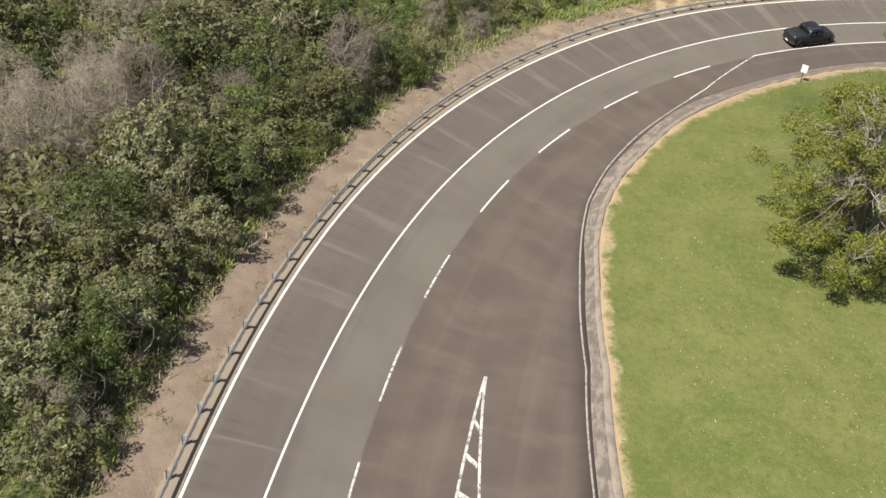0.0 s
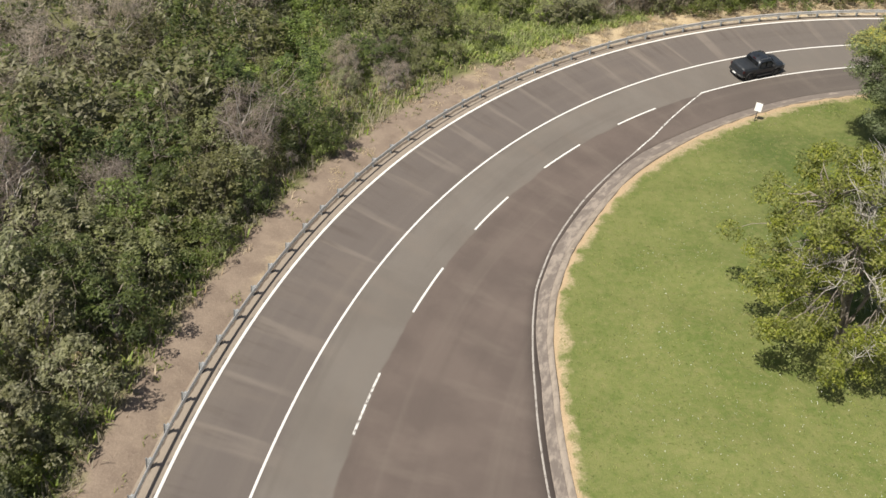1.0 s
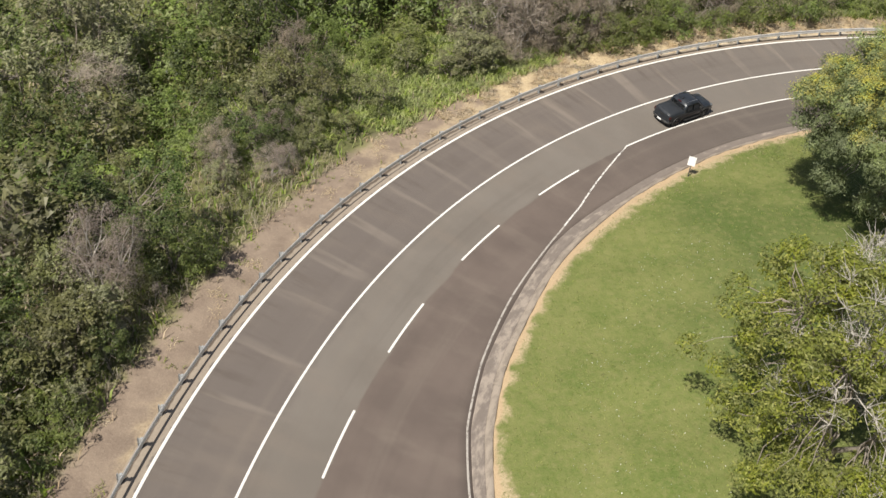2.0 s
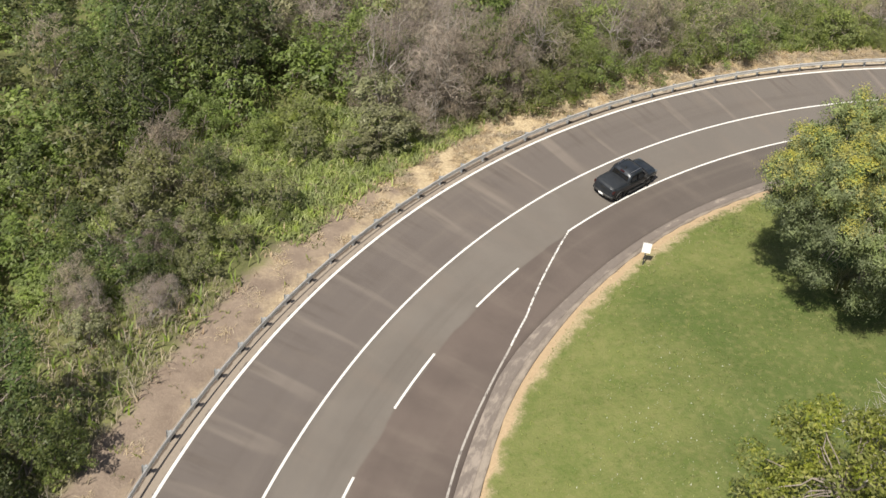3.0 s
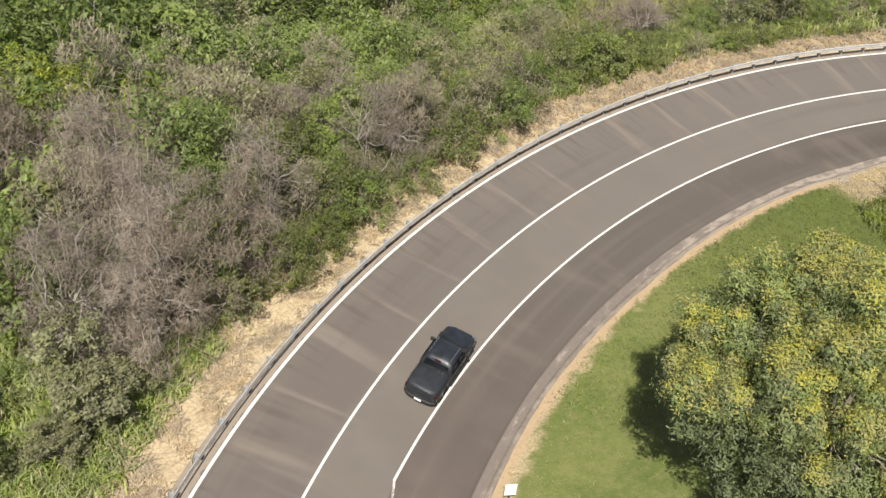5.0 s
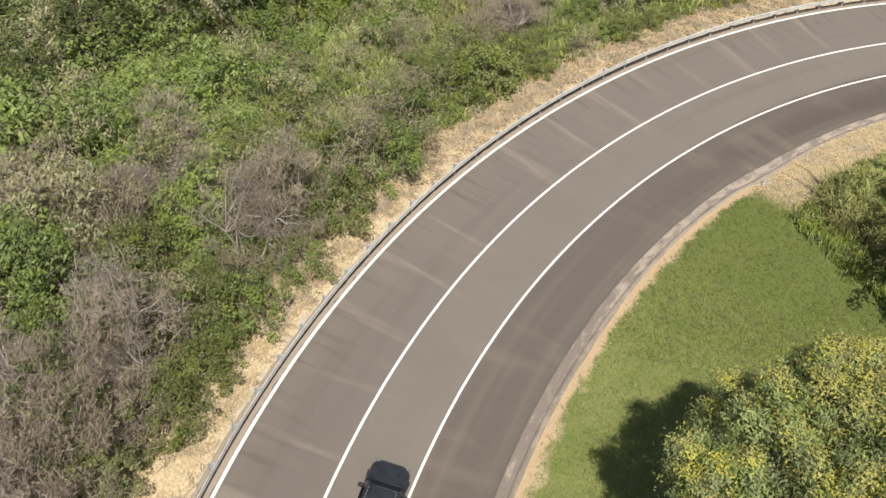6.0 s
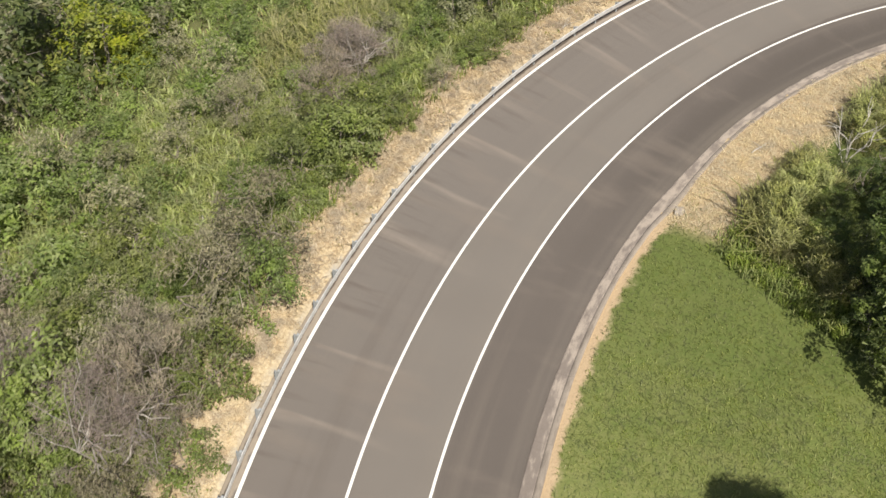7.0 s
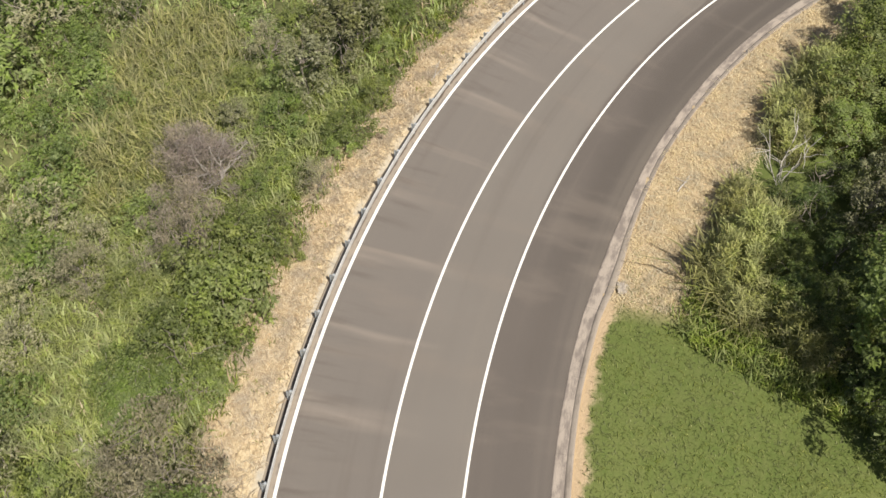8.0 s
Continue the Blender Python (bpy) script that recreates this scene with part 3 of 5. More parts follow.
# painted island with its hatching
painted("island_line", np.linspace(0.83, 1.25, 40), lambda u: float(np.interp(u, (0.834, 0.924, 1.25), (-13.18, -13.22, -13.3))), 0.16, WORN)
painted("island_line", np.linspace(0.83, 1.25, 40), lambda u: float(np.interp(u, (0.834, 0.971, 1.25), (-13.22, -14.4, -16.9))), 0.16, WORN)
for k, u0 in enumerate((0.884, 0.926, 0.968, 1.01, 1.052, 1.094)):
    wl = float(np.interp(u0, (0.834, 0.924, 1.25), (-13.18, -13.22, -13.3)))
    wr = float(np.interp(u0 + 0.008, (0.834, 0.971, 1.25), (-13.22, -14.4, -16.9)))
    bm = bmesh.new()
    a = [at(u0, wl - 0.09, 0.006), at(u0 + 0.006, wl - 0.09, 0.006), at(u0 + 0.015, wr + 0.09, 0.006), at(u0 + 0.009, wr + 0.09, 0.006)]
    bm.faces.new([bm.verts.new(p) for p in a])
    part("hatch_bar", bm, WORN, road)


# ---- kerb and gutter ----
def kerb_piece(name, profile, mat, label, category):
    return ribbon(name, np.concatenate([np.linspace(-1.9, -1.12, 12), np.linspace(-1.1, 1.1, 221), np.linspace(1.12, 1.9, 12)]), profile, mat, label, kind="structure", soft=False, category=category)


def gutter_profile(u):
    a, b = float(lip(u)), float(back(u))
    m = a + (b - a) * 0.58
    return [(a + 0.02, -0.2), (a + 0.01, 0.012), (a - 0.06, 0.012), (a + (m - a) * 0.5, -0.012), (m + 0.06, -0.03), (m, -0.028), (m - 0.02, -0.2)]


def kerb_profile(u):
    a, b = float(lip(u)), float(back(u))
    m = a + (b - a) * 0.58
    return [(m + 0.015, -0.3), (m + 0.01, -0.03), (m - 0.10, 0.02), (m - 0.2, 0.055), (b + 0.12, 0.07), (b + 0.09, 0.05), (b + 0.08, -0.3)]


kerb_piece("gutter", gutter_profile, CONCRETE, "stained concrete gutter beside the asphalt", "gutter")
kerb_piece("kerb", kerb_profile, KERBTOP, "pale weathered concrete kerb along the lawn", "kerb")


# ---- guard rail ----
def rail_off(u):
    return float(np.interp(u, (-1.2, -0.2, 0.15, 0.45, 1.2), (0.21, 0.23, 0.40, 0.68, 0.70)))


POST_STEP = 0.0293
rail = thing("guardrail", "galvanised steel guardrail on steel posts beside the road", "guardrail")
W_SHAPE = ((-0.012, 0.842), (-0.048, 0.826), (-0.058, 0.785), (-0.05, 0.74), (-0.022, 0.70), (-0.022, 0.67), (-0.045, 0.63), (-0.055, 0.585), (-0.045, 0.545), (-0.015, 0.53))
u = -1.32
while u < 1.3:
    us = np.linspace(u, u + 2 * POST_STEP + 0.0012, 7)
    ribbon("beam", us, lambda v: [(rail_off(v) + w, h) for w, h in W_SHAPE] + [(rail_off(v) + w + 0.006, h) for w, h in reversed(W_SHAPE)] + [(rail_off(v) + W_SHAPE[0][0], W_SHAPE[0][1])], STEEL, parent=rail, soft=False)
    u += 2 * POST_STEP


def post_mesh():
    bm = bmesh.new()
    for x0, x1, y0, y1 in ((-0.06, 0.06, -0.075, -0.065), (-0.06, 0.06, 0.065, 0.075), (-0.005, 0.005, -0.065, 0.065)):
        box(bm, x0, x1, y0, y1, -0.6, 0.72)
    me = bpy.data.meshes.new("post")
    bm.to_mesh(me)
    bm.free()
    me.materials.append(POST)
    bm = bmesh.new()
    box(bm, -0.065, 0.065, -0.06, 0.06, 0.53, 0.79, 0.012)
    me2 = bpy.data.meshes.new("spacer_block")
    bm.to_mesh(me2)
    bm.free()
    me2.materials.append(POST)
    return me, me2


POST_ME, BLOCK_ME = post_mesh()
k = 0
u = -1.32 + POST_STEP / 2
while u < 1.3:
    p = at(u, rail_off(u) + 0.23)
    turn = Matrix.Translation(p) @ Matrix.Rotation(heading(u), 4, "Z")
    ob = part_me("post", POST_ME, rail, m=turn)
    q = at(u, rail_off(u) + 0.09)
    part_me("spacer_block", BLOCK_ME, ob, m=turn.inverted() @ Matrix.Translation(q) @ Matrix.Rotation(heading(u), 4, "Z"))
    u += POST_STEP

# ---- sign by the kerb ----
sx, sy = 38.45, 80.25
sign = thing("road_sign", "blank white rectangular sign on a short dark post beside the kerb", "sign", m=Matrix.Translation((sx, sy, land(sx, sy))) @ Matrix.Rotation(math.radians(-30), 4, "Z"))
WHITE = plain("sign_white", (0.80, 0.80, 0.78), (0.88, 0.88, 0.86), 3.0, 0.5)
DARK = plain("dark_steel", (0.045, 0.045, 0.045), (0.08, 0.078, 0.075), 3.0, 0.6)
bm = bmesh.new()
box(bm, -0.28, 0.28, -0.062, -0.038, 0.98, 1.74, 0.008)
plate = part("plate", bm, WHITE, sign)
bm = bmesh.new()
bmesh.ops.create_cone(bm, cap_ends=True, segments=10, radius1=0.04, radius2=0.04, depth=1.8, matrix=Matrix.Translation((0, 0.0, 0.75)))
part("post", bm, DARK, sign)
for z in (1.15, 1.55):
    bm = bmesh.new()
    box(bm, -0.22, 0.22, -0.038, 0.03, z - 0.03, z + 0.03, 0.006)
    part("bracket", bm, DARK, sign)

# ---- pickup ----
PAINT = plain("charcoal_paint", (0.024, 0.028, 0.034), (0.030, 0.034, 0.041), 1.5, 0.34, 0.2, 3, 0.0)
PAINT.node_tree.nodes["Principled BSDF"].inputs["Coat Weight"].default_value = 0.35
PAINT.node_tree.nodes["Principled BSDF"].inputs["Specular IOR Level"].default_value = 0.32
PLASTIC = plain("black_plastic", (0.014, 0.014, 0.014), (0.026, 0.026, 0.026), 6, 0.6)
COVER = plain("bed_cover", (0.026, 0.029, 0.033), (0.034, 0.037, 0.042), 3, 0.45)
COVER.node_tree.nodes["Principled BSDF"].inputs["Specular IOR Level"].default_value = 0.25
GLASS = plain("dark_glass", (0.006, 0.007, 0.008), (0.009, 0.010, 0.012), 1.0, 0.06, 0.0, 2, 0.0)
RUBBER = plain("tyre_rubber", (0.016, 0.016, 0.016), (0.03, 0.029, 0.028), 8, 0.9)
ALLOY = plain("wheel_alloy", (0.06, 0.06, 0.062), (0.10, 0.10, 0.104), 8, 0.35, 0.8)
CHROME = plain("brushed_metal", (0.55, 0.55, 0.56), (0.66, 0.66, 0.67), 8, 0.3, 0.9)
REDLAMP = plain("red_lamp", (0.030, 0.005, 0.005), (0.045, 0.007, 0.006), 4, 0.25)
CLEAR = plain("clear_lamp", (0.10, 0.105, 0.11), (0.16, 0.165, 0.17), 9, 0.2)


def section(x, w, z0, z1, tuck=0.06, crown=0.03, r=0.12, shoulder=None):
    """A rounded cross-section of the body at x: half-width w, from z0 to z1; tuck draws the sides in at the top."""
    s = z1 - r if shoulder is None else shoulder
    pts = [(w - 0.10, z0), (w - 0.02, z0 + 0.06), (w, (z0 + s) * 0.55), (w - 0.01, s - 0.10), (w - tuck * 0.5, s), (w - tuck - 0.05, z1 - 0.01), (w * 0.5, z1 + crown * 0.7), (0, z1 + crown)]
    return [Vector((x, y, z)) for y, z in pts] + [Vector((x, -y, z)) for y, z in reversed(pts[:-1])]


def wheel(parent, x, y):
    side = 1 if y > 0 else -1
    w = new("wheel")
    w.parent = parent
    w.matrix_basis = Matrix.Translation((x, y, 0.395)) @ Matrix.Rotation(math.pi / 2, 4, "X")
    prof = ((0.26, -0.11), (0.36, -0.125), (0.388, -0.10), (0.395, -0.04), (0.395, 0.04), (0.388, 0.10), (0.36, 0.125), (0.26, 0.11))
    bm = bmesh.new()
    rows = [[bm.verts.new((r * math.cos(a), r * math.sin(a), z)) for r, z in prof] for a in np.arange(28) * 2 * math.pi / 28]
    for i in range(28):
        a, b = rows[i], rows[(i + 1) % 28]
        for j in range(len(prof) - 1):
            bm.faces.new((a[j], a[j + 1], b[j + 1], b[j]))
    bmesh.ops.recalc_face_normals(bm, faces=bm.faces)
    part("tyre", bm, RUBBER, w, soft=True)
    bm = bmesh.new()
    bmesh.ops.create_cone(bm, cap_ends=True, segments=28, radius1=0.265, radius2=0.255, depth=0.16)
    for k in range(6):
        box(bm, 0.05, 0.24, -0.028, 0.028, -0.105, 0.105, 0.01, Matrix.Rotation(k * math.pi / 3, 4, "Z"))
    bmesh.ops.create_cone(bm, cap_ends=True, segments=14, radius1=0.07, radius2=0.07, depth=0.22)
    part("rim", bm, ALLOY, w)
    return w


def pickup(m):
    """A dual-cab pickup with a flat bed cover; x points ahead, wheels stand on z 0."""
    car = thing("pickup_truck", "charcoal grey dual-cab pickup with black bed cover on the road", "car", m=m)
    bm = bmesh.new()
    st = [(-2.64, 0.66, 0.52, 1.10), (-2.60, 0.79, 0.48, 1.19), (-2.50, 0.875, 0.45, 1.235), (-2.34, 0.92, 0.44, 1.25), (-1.2, 0.945, 0.42, 1.25), (-0.75, 0.945, 0.42, 1.20), (0.6, 0.945, 0.42, 1.13), (1.25, 0.945, 0.42, 1.13), (1.75, 0.935, 0.43, 1.10), (2.3, 0.91, 0.46, 1.03), (2.56, 0.85, 0.50, 0.95), (2.68, 0.72, 0.54, 0.84)]
    loft(bm, [section(x, w, z0, z1, 0.05, 0.02 if x < 1 else 0.045) for x, w, z0, z1 in st])
    # wheel arches
    body = part("body", bm, PAINT, car, soft=True)
    bm = bmesh.new()
    cab = [(-0.98, 0.84, 1.16, 1.24), (-0.86, 0.80, 1.16, 1.62), (-0.60, 0.745, 1.16, 1.80), (-0.15, 0.735, 1.14, 1.845), (0.35, 0.735, 1.12, 1.83), (0.62, 0.75, 1.10, 1.76), (1.02, 0.80, 1.09, 1.42), (1.34, 0.84, 1.08, 1.15)]
    rings = []
    for x, w, z0, z1 in cab:
        pts = [(0.905, z0), (0.90, z0 + 0.04), (w + (0.9 - w) * 0.55, z0 + (z1 - z0) * 0.45), (w + 0.02, z0 + (z1 - z0) * 0.86), (w - 0.07, z1 - 0.01), (w * 0.5, z1 + 0.02), (0, z1 + 0.028)]
        rings.append([Vector((x, y, z)) for y, z in pts] + [Vector((x, -y, z)) for y, z in reversed(pts[:-1])])
    loft(bm, rings)
    part("cab", bm, PAINT, car, soft=True)

    def pane(name, corners, mat=GLASS, lift=0.012):
        bm = bmesh.new()
        c = [Vector(p) for p in corners]
        n = (c[1] - c[0]).cross(c[2] - c[0]).normalized()
        top = [bm.verts.new(p + n * lift) for p in c]
        low = [bm.verts.new(p - n * 0.05) for p in c]
        bm.faces.new(top)
        for i in range(len(c)):
            j = (i + 1) % len(c)
            bm.faces.new((low[i], low[j], top[j], top[i]))
        return part(name, bm, mat, car)

    pane("windscreen", [(1.30, -0.74, 1.17), (1.30, 0.74, 1.17), (0.69, 0.64, 1.735), (0.69, -0.64, 1.735)], lift=0.035)
    pane("rear_window", [(-0.985, 0.70, 1.27), (-0.985, -0.70, 1.27), (-0.885, -0.64, 1.60), (-0.885, 0.64, 1.60)], lift=0.03)
    for s in (1, -1):
        a = [(0.98, 0.895 * s, 1.175), (0.02, 0.895 * s, 1.20), (0.02, 0.80 * s, 1.66), (0.52, 0.80 * s, 1.65)]
        b = [(-0.06, 0.895 * s, 1.20), (-0.78, 0.895 * s, 1.215), (-0.66, 0.81 * s, 1.64), (-0.06, 0.80 * s, 1.66)]
        for name, c in (("front_side_window", a), ("rear_side_window", b)):
            pane(name, c if s < 0 else list(reversed(c)), lift=0.022)
        bm = bmesh.new()
        box(bm, -0.55, 0.55, -0.018, 0.018, -0.018, 0.018, 0.008, Matrix.Translation((-0.08, 0.62 * s, 1.885)))
        for x in (-0.60, 0.44):
            box(bm, x - 0.04, x + 0.04, 0.62 * s - 0.015, 0.62 * s + 0.015, 1.83, 1.89, 0.006)
        part("roof_rail", bm, CHROME, car, "bright metal roof rail")
        bm = bmesh.new()
        box(bm, 0.78, 0.92, 1.02 * s - 0.13, 1.02 * s + 0.13, 1.13, 1.31, 0.035)
        box(bm, 0.82, 0.88, 0.90 * s - 0.07, 0.90 * s + 0.07, 1.12, 1.17, 0.01)
        part("mirror", bm, PLASTIC, car)
        for x in (0.10, -0.70):
            bm = bmesh.new()
            box(bm, x - 0.10, x + 0.10, 0.945 * s - 0.02, 0.945 * s + 0.02, 1.02, 1.05, 0.008)
            part("door_handle", bm, PLASTIC, car)
        bm = bmesh.new()
        box(bm, -2.60, -2.40, 0.83 * s - 0.07, 0.83 * s + 0.07, 0.86, 1.10, 0.04)
        part("tail_light", bm, REDLAMP, car, "red tail light")
        bm = bmesh.new()
        box(bm, 2.28, 2.60, 0.74 * s - 0.13, 0.74 * s + 0.13, 0.80, 0.98, 0.04)
        part("headlight", bm, CLEAR, car, "clear headlight")
        bm = bmesh.new()
        box(bm, -0.75, 1.1, 0.93 * s - 0.09, 0.93 * s + 0.07, 0.33, 0.38, 0.015)
        part("side_step", bm, PLASTIC, car)
        for x in (-1.62, 1.68):
            bm = bmesh.new()
            arc = np.linspace(math.radians(-8), math.radians(188), 15)
            for r0, r1, y0, y1 in ((0.43, 0.52, 0.90, 0.975),):
                rows = [[bm.verts.new((x + r * math.cos(t), y * s, 0.42 + r * math.sin(t))) for r, y in ((r0, y0), (r1, y0), (r1, y1), (r0, y1))] for t in arc]
                for p, q in zip(rows, rows[1:]):
                    for j in range(4):
                        bm.faces.new((p[j], p[(j + 1) % 4], q[(j + 1) % 4], q[j]))
            bmesh.ops.recalc_face_normals(bm, faces=bm.faces)
            part("arch_flare", bm, PLASTIC, car)
            wheel(car, x, 0.83 * s)
    bm = bmesh.new()
    loft(bm, [[Vector((x, y * w, z)) for y, z in ((1, h - 0.04), (0.97, h), (0.5, h + 0.022), (0, h + 0.03), (-0.5, h + 0.022), (-0.97, h), (-1, h - 0.04))] for x, w, h in ((-2.57, 0.70, 1.235), (-2.50, 0.80, 1.26), (-2.2, 0.84, 1.275), (-1.0, 0.85, 1.275), (-0.96, 0.83, 1.25))])
    part("bed_cover", bm, COVER, car, "smooth dark bed cover", soft=True)
    bm = bmesh.new()
    box(bm, -2.66, -2.58, -0.70, 0.70, 0.66, 1.19, 0.03)
    gate = part("tailgate", bm, PAINT, car)
    bm = bmesh.new()
    box(bm, -2.69, -2.65, -0.16, 0.16, 0.98, 1.06, 0.012)
    part("gate_handle", bm, PLASTIC, gate)
    bm = bmesh.new()
    loft(bm, [[Vector((x, y, z)) for x, z in ((-2.40, 0.44), (b + 0.05, 0.42), (b, 0.47), (b, 0.57), (b + 0.04, 0.62), (-2.40, 0.63))] for y, b in ((-0.93, -2.44), (-0.88, -2.55), (-0.74, -2.65), (-0.5, -2.72), (0, -2.75), (0.5, -2.72), (0.74, -2.65), (0.88, -2.55), (0.93, -2.44))])
    bumper = part("rear_bumper", bm, PLASTIC, car)
    bm = bmesh.new()
    box(bm, -2.785, -2.75, -0.19, 0.19, 0.49, 0.60, 0.006)
    part("number_plate", bm, WHITE, bumper, "blank white plate")
    bm = bmesh.new()
    box(bm, 2.50, 2.76, -0.80, 0.80, 0.40, 0.66, 0.08)
    part("front_bumper", bm, PLASTIC, car)
    bm = bmesh.new()
    for z in (0.70, 0.76, 0.82):
        box(bm, 2.60, 2.72, -0.52, 0.52, z - 0.02, z + 0.02, 0.01)
    part("grille", bm, PLASTIC, car)
    bm = bmesh.new()
    loft(bm, [[Vector((x, y * w, z)) for y, z in ((1, h), (0.6, h + 0.03), (0.5, h + 0.012), (-0.5, h + 0.012), (-0.6, h + 0.03), (-1, h), (-1, h - 0.06), (1, h - 0.06))] for x, w, h in ((1.42, 0.74, 1.155), (2.0, 0.70, 1.105), (2.45, 0.62, 1.025))])
    part("bonnet", bm, PAINT, car)
    bm = bmesh.new()
    box(bm, -0.62, -0.40, -0.04, 0.04, 1.83, 1.91, 0.02)
    part("roof_fin", bm, PLASTIC, car)
    bm = bmesh.new()
    box(bm, -0.90, -0.80, -0.17, 0.17, 1.69, 1.74, 0.012)
    part("brake_light", bm, REDLAMP, car, "narrow red brake light")
    bm = bmesh.new()
    box(bm, -2.2, 2.3, -0.72, 0.72, 0.30, 0.52, 0.02)
    part("chassis", bm, PLASTIC, car)
    return car


p0, p1 = at(-0.044, -6.95), at(-0.112, -6.80)
fwd = (p1 - p0).normalized()
leftv = (at(-0.078, -5.9) - at(-0.078, -7.9)).normalized()
upv = fwd.cross(leftv).normalized()
leftv = upv.cross(fwd)
rot = Matrix((fwd, leftv, upv)).transposed().to_4x4()
pickup(Matrix.Translation(at(-0.0790, -6.85)) @ rot)


# ---- plants ----
def bend(a, b, n, rng, wander):
    """A crooked path from a to b."""
    t = np.linspace(0, 1, n)[:, None]
    p = np.asarray(a) * (1 - t) + np.asarray(b) * t
    off = np.cumsum(rng.normal(0, wander, (n, 3)), 0) * np.linalg.norm(np.asarray(b) - np.asarray(a)) / n
    return p + (off - t * off[-1]) * np.sin(t * np.pi) ** 0.5


def crown_points(rng, n, radius, z0, z1, fill=0.5, lobes=5):
    """Clump centres in an uneven dome from z0 to z1."""
    a = rng.uniform(0, 2 * np.pi, n)
    h = rng.uniform(0, 1, n) ** 0.8
    ph = rng.uniform(0, 6.28, 3)
    lump = 1 + 0.22 * np.sin(lobes * a + ph[0] + 3 * h) + 0.14 * np.sin((lobes + 3) * a + ph[1]) + 0.12 * np.sin(9 * h + ph[2] + a)
    lump = np.clip(lump, 0.7, 1.18)
    prof = np.sqrt(np.clip(1 - (np.abs(h - 0.35) / 0.68) ** 2.2, 0.02, 1))
    r = radius * prof * lump * np.clip(rng.uniform(fill, 1.05, n), 0, 1.05)
    return np.stack([r * np.cos(a), r * np.sin(a), z0 + (z1 - z0) * h * (0.9 + 0.12 * lump)], -1)


class Plant:
    """Wood and foliage of one kind of plant, as arrays."""

    def __init__(self, kind, seed, height, radius, clumps, per, leaf, mat, wood=None, puff=0.5, low=0.15, stems=3, twigs=0, droop=0.25, fill=0.5, fine=0.82):
        rng = np.random.RandomState(seed)
        self.kind, self.mat, self.wood_mat, self.radius = kind, mat, wood or BARK, radius
        c = crown_points(rng, clumps, radius, height * low, height, fill)
        w = Heap()
        roots = [np.array((rng.normal(0, radius * 0.08), rng.normal(0, radius * 0.08), -0.3)) for _ in range(stems)]
        forks = []
        for root in roots:
            tip = np.array((rng.normal(0, radius * 0.35), rng.normal(0, radius * 0.35), height * rng.uniform(0.45, 0.65)))
            path = bend(root, tip, 6, rng, 0.25)
            w.add(*tube_np(path, np.linspace(0.028, 0.012, 6) * height * 0.5, 5))
            forks += [path[3], path[4], path[5]]
        self.stem_n = (w.n, sum(len(q) for q in w.q))
        reach, limbs = (1.12, 26) if kind == "bare" else (1.0, 10)
        for k in rng.permutation(clumps)[: min(clumps, limbs)]:
            f = forks[int(np.argmin([np.linalg.norm(c[k] - q) for q in forks]))]
            w.add(*tube_np(bend(f, c[k] * reach, 6, rng, 0.4), np.linspace(0.012, 0.005, 6) * height * 0.6, 3))
        self.twig_q = None
        if twigs:
            tw = Heap()
            for k in range(twigs * 6):
                j = rng.randint(clumps)
                e = c[j] + rng.normal(0, puff, 3)
                d = unit(rng.normal(0, 1, 3) + (0, 0, 0.5)) * rng.uniform(0.25, 0.9)
                s = unit(np.cross(d, rng.normal(0, 1, 3))) * rng.uniform(0.007, 0.013)
                tw.add(np.stack([e - s, e + s, e + d + s * 0.4, e + d - s * 0.4]), np.array([[0, 1, 2, 3]]))
            for k in range(twigs):
                j = rng.randint(clumps)
                f = forks[rng.randint(len(forks))]
                e = c[j] * rng.uniform(0.8, 1.15) + rng.normal(0, 0.25, 3)
                s = f + (e - f) * rng.uniform(0.2, 0.6)
                tw.add(*tube_np(bend(s, e, 4, rng, 0.45), np.linspace(0.016, 0.005, 4) * (1 + 0.12 * height), 3))
            self.twig_v, self.twig_q = np.concatenate(tw.v), np.concatenate(tw.q)
        self.wood_v, self.wood_q = np.concatenate(w.v), np.concatenate(w.q)
        per = int(per * fine ** -2)
        leaf = (leaf[0] * fine, leaf[1] * fine)
        n = clumps * per
        idx = np.repeat(np.arange(clumps), per)
        dirs = unit(rng.normal(0, 1, (n, 3)) + (0, 0, 0.35))
        size = puff * rng.uniform(0.6, 1.3, clumps)[idx][:, None]
        pos = c[idx] + dirs * size * rng.uniform(0.35, 1.0, (n, 1)) ** 0.5 * (1, 1, 0.75)
        pos[:, 2] = np.maximum(pos[:, 2], 0.05)
        outward = 0.7 * dirs + 0.5 * unit(pos - (0, 0, height * 0.4)) + (0, 0, 1.2)
        self.leaf_v, self.leaf_q = slips_np(pos, outward, leaf[0], leaf[1], rng, droop)
        self.made = None

    def parts(self):
        if self.made is None:
            self.made = [("trunk", mesh_np("trunk", self.wood_v, self.wood_q, (self.wood_mat,), smooth_faces=True)), ("crown", mesh_np("crown", self.leaf_v, self.leaf_q, (self.mat,)))]
            if self.twig_q is not None:
                self.made.append(("twig_mass", mesh_np("twig_mass", self.twig_v, self.twig_q, (TWIG,))))
        return self.made

    def plant(self, name, label, category, group, x, y, size, turn, z=None, tall=1.0):
        m = Matrix.Translation((x, y, land(x, y) if z is None else z)) @ Matrix.Rotation(turn, 4, "Z") @ Matrix.Diagonal((size, size, size * tall, 1))
        ob = thing(name, label, category, group, m=m)
        for n, me in self.parts():
            p = part_me(n, me, ob)
            if n in ("twig_mass", "trunk"):
                p["kind"] = "stuff"
        return ob


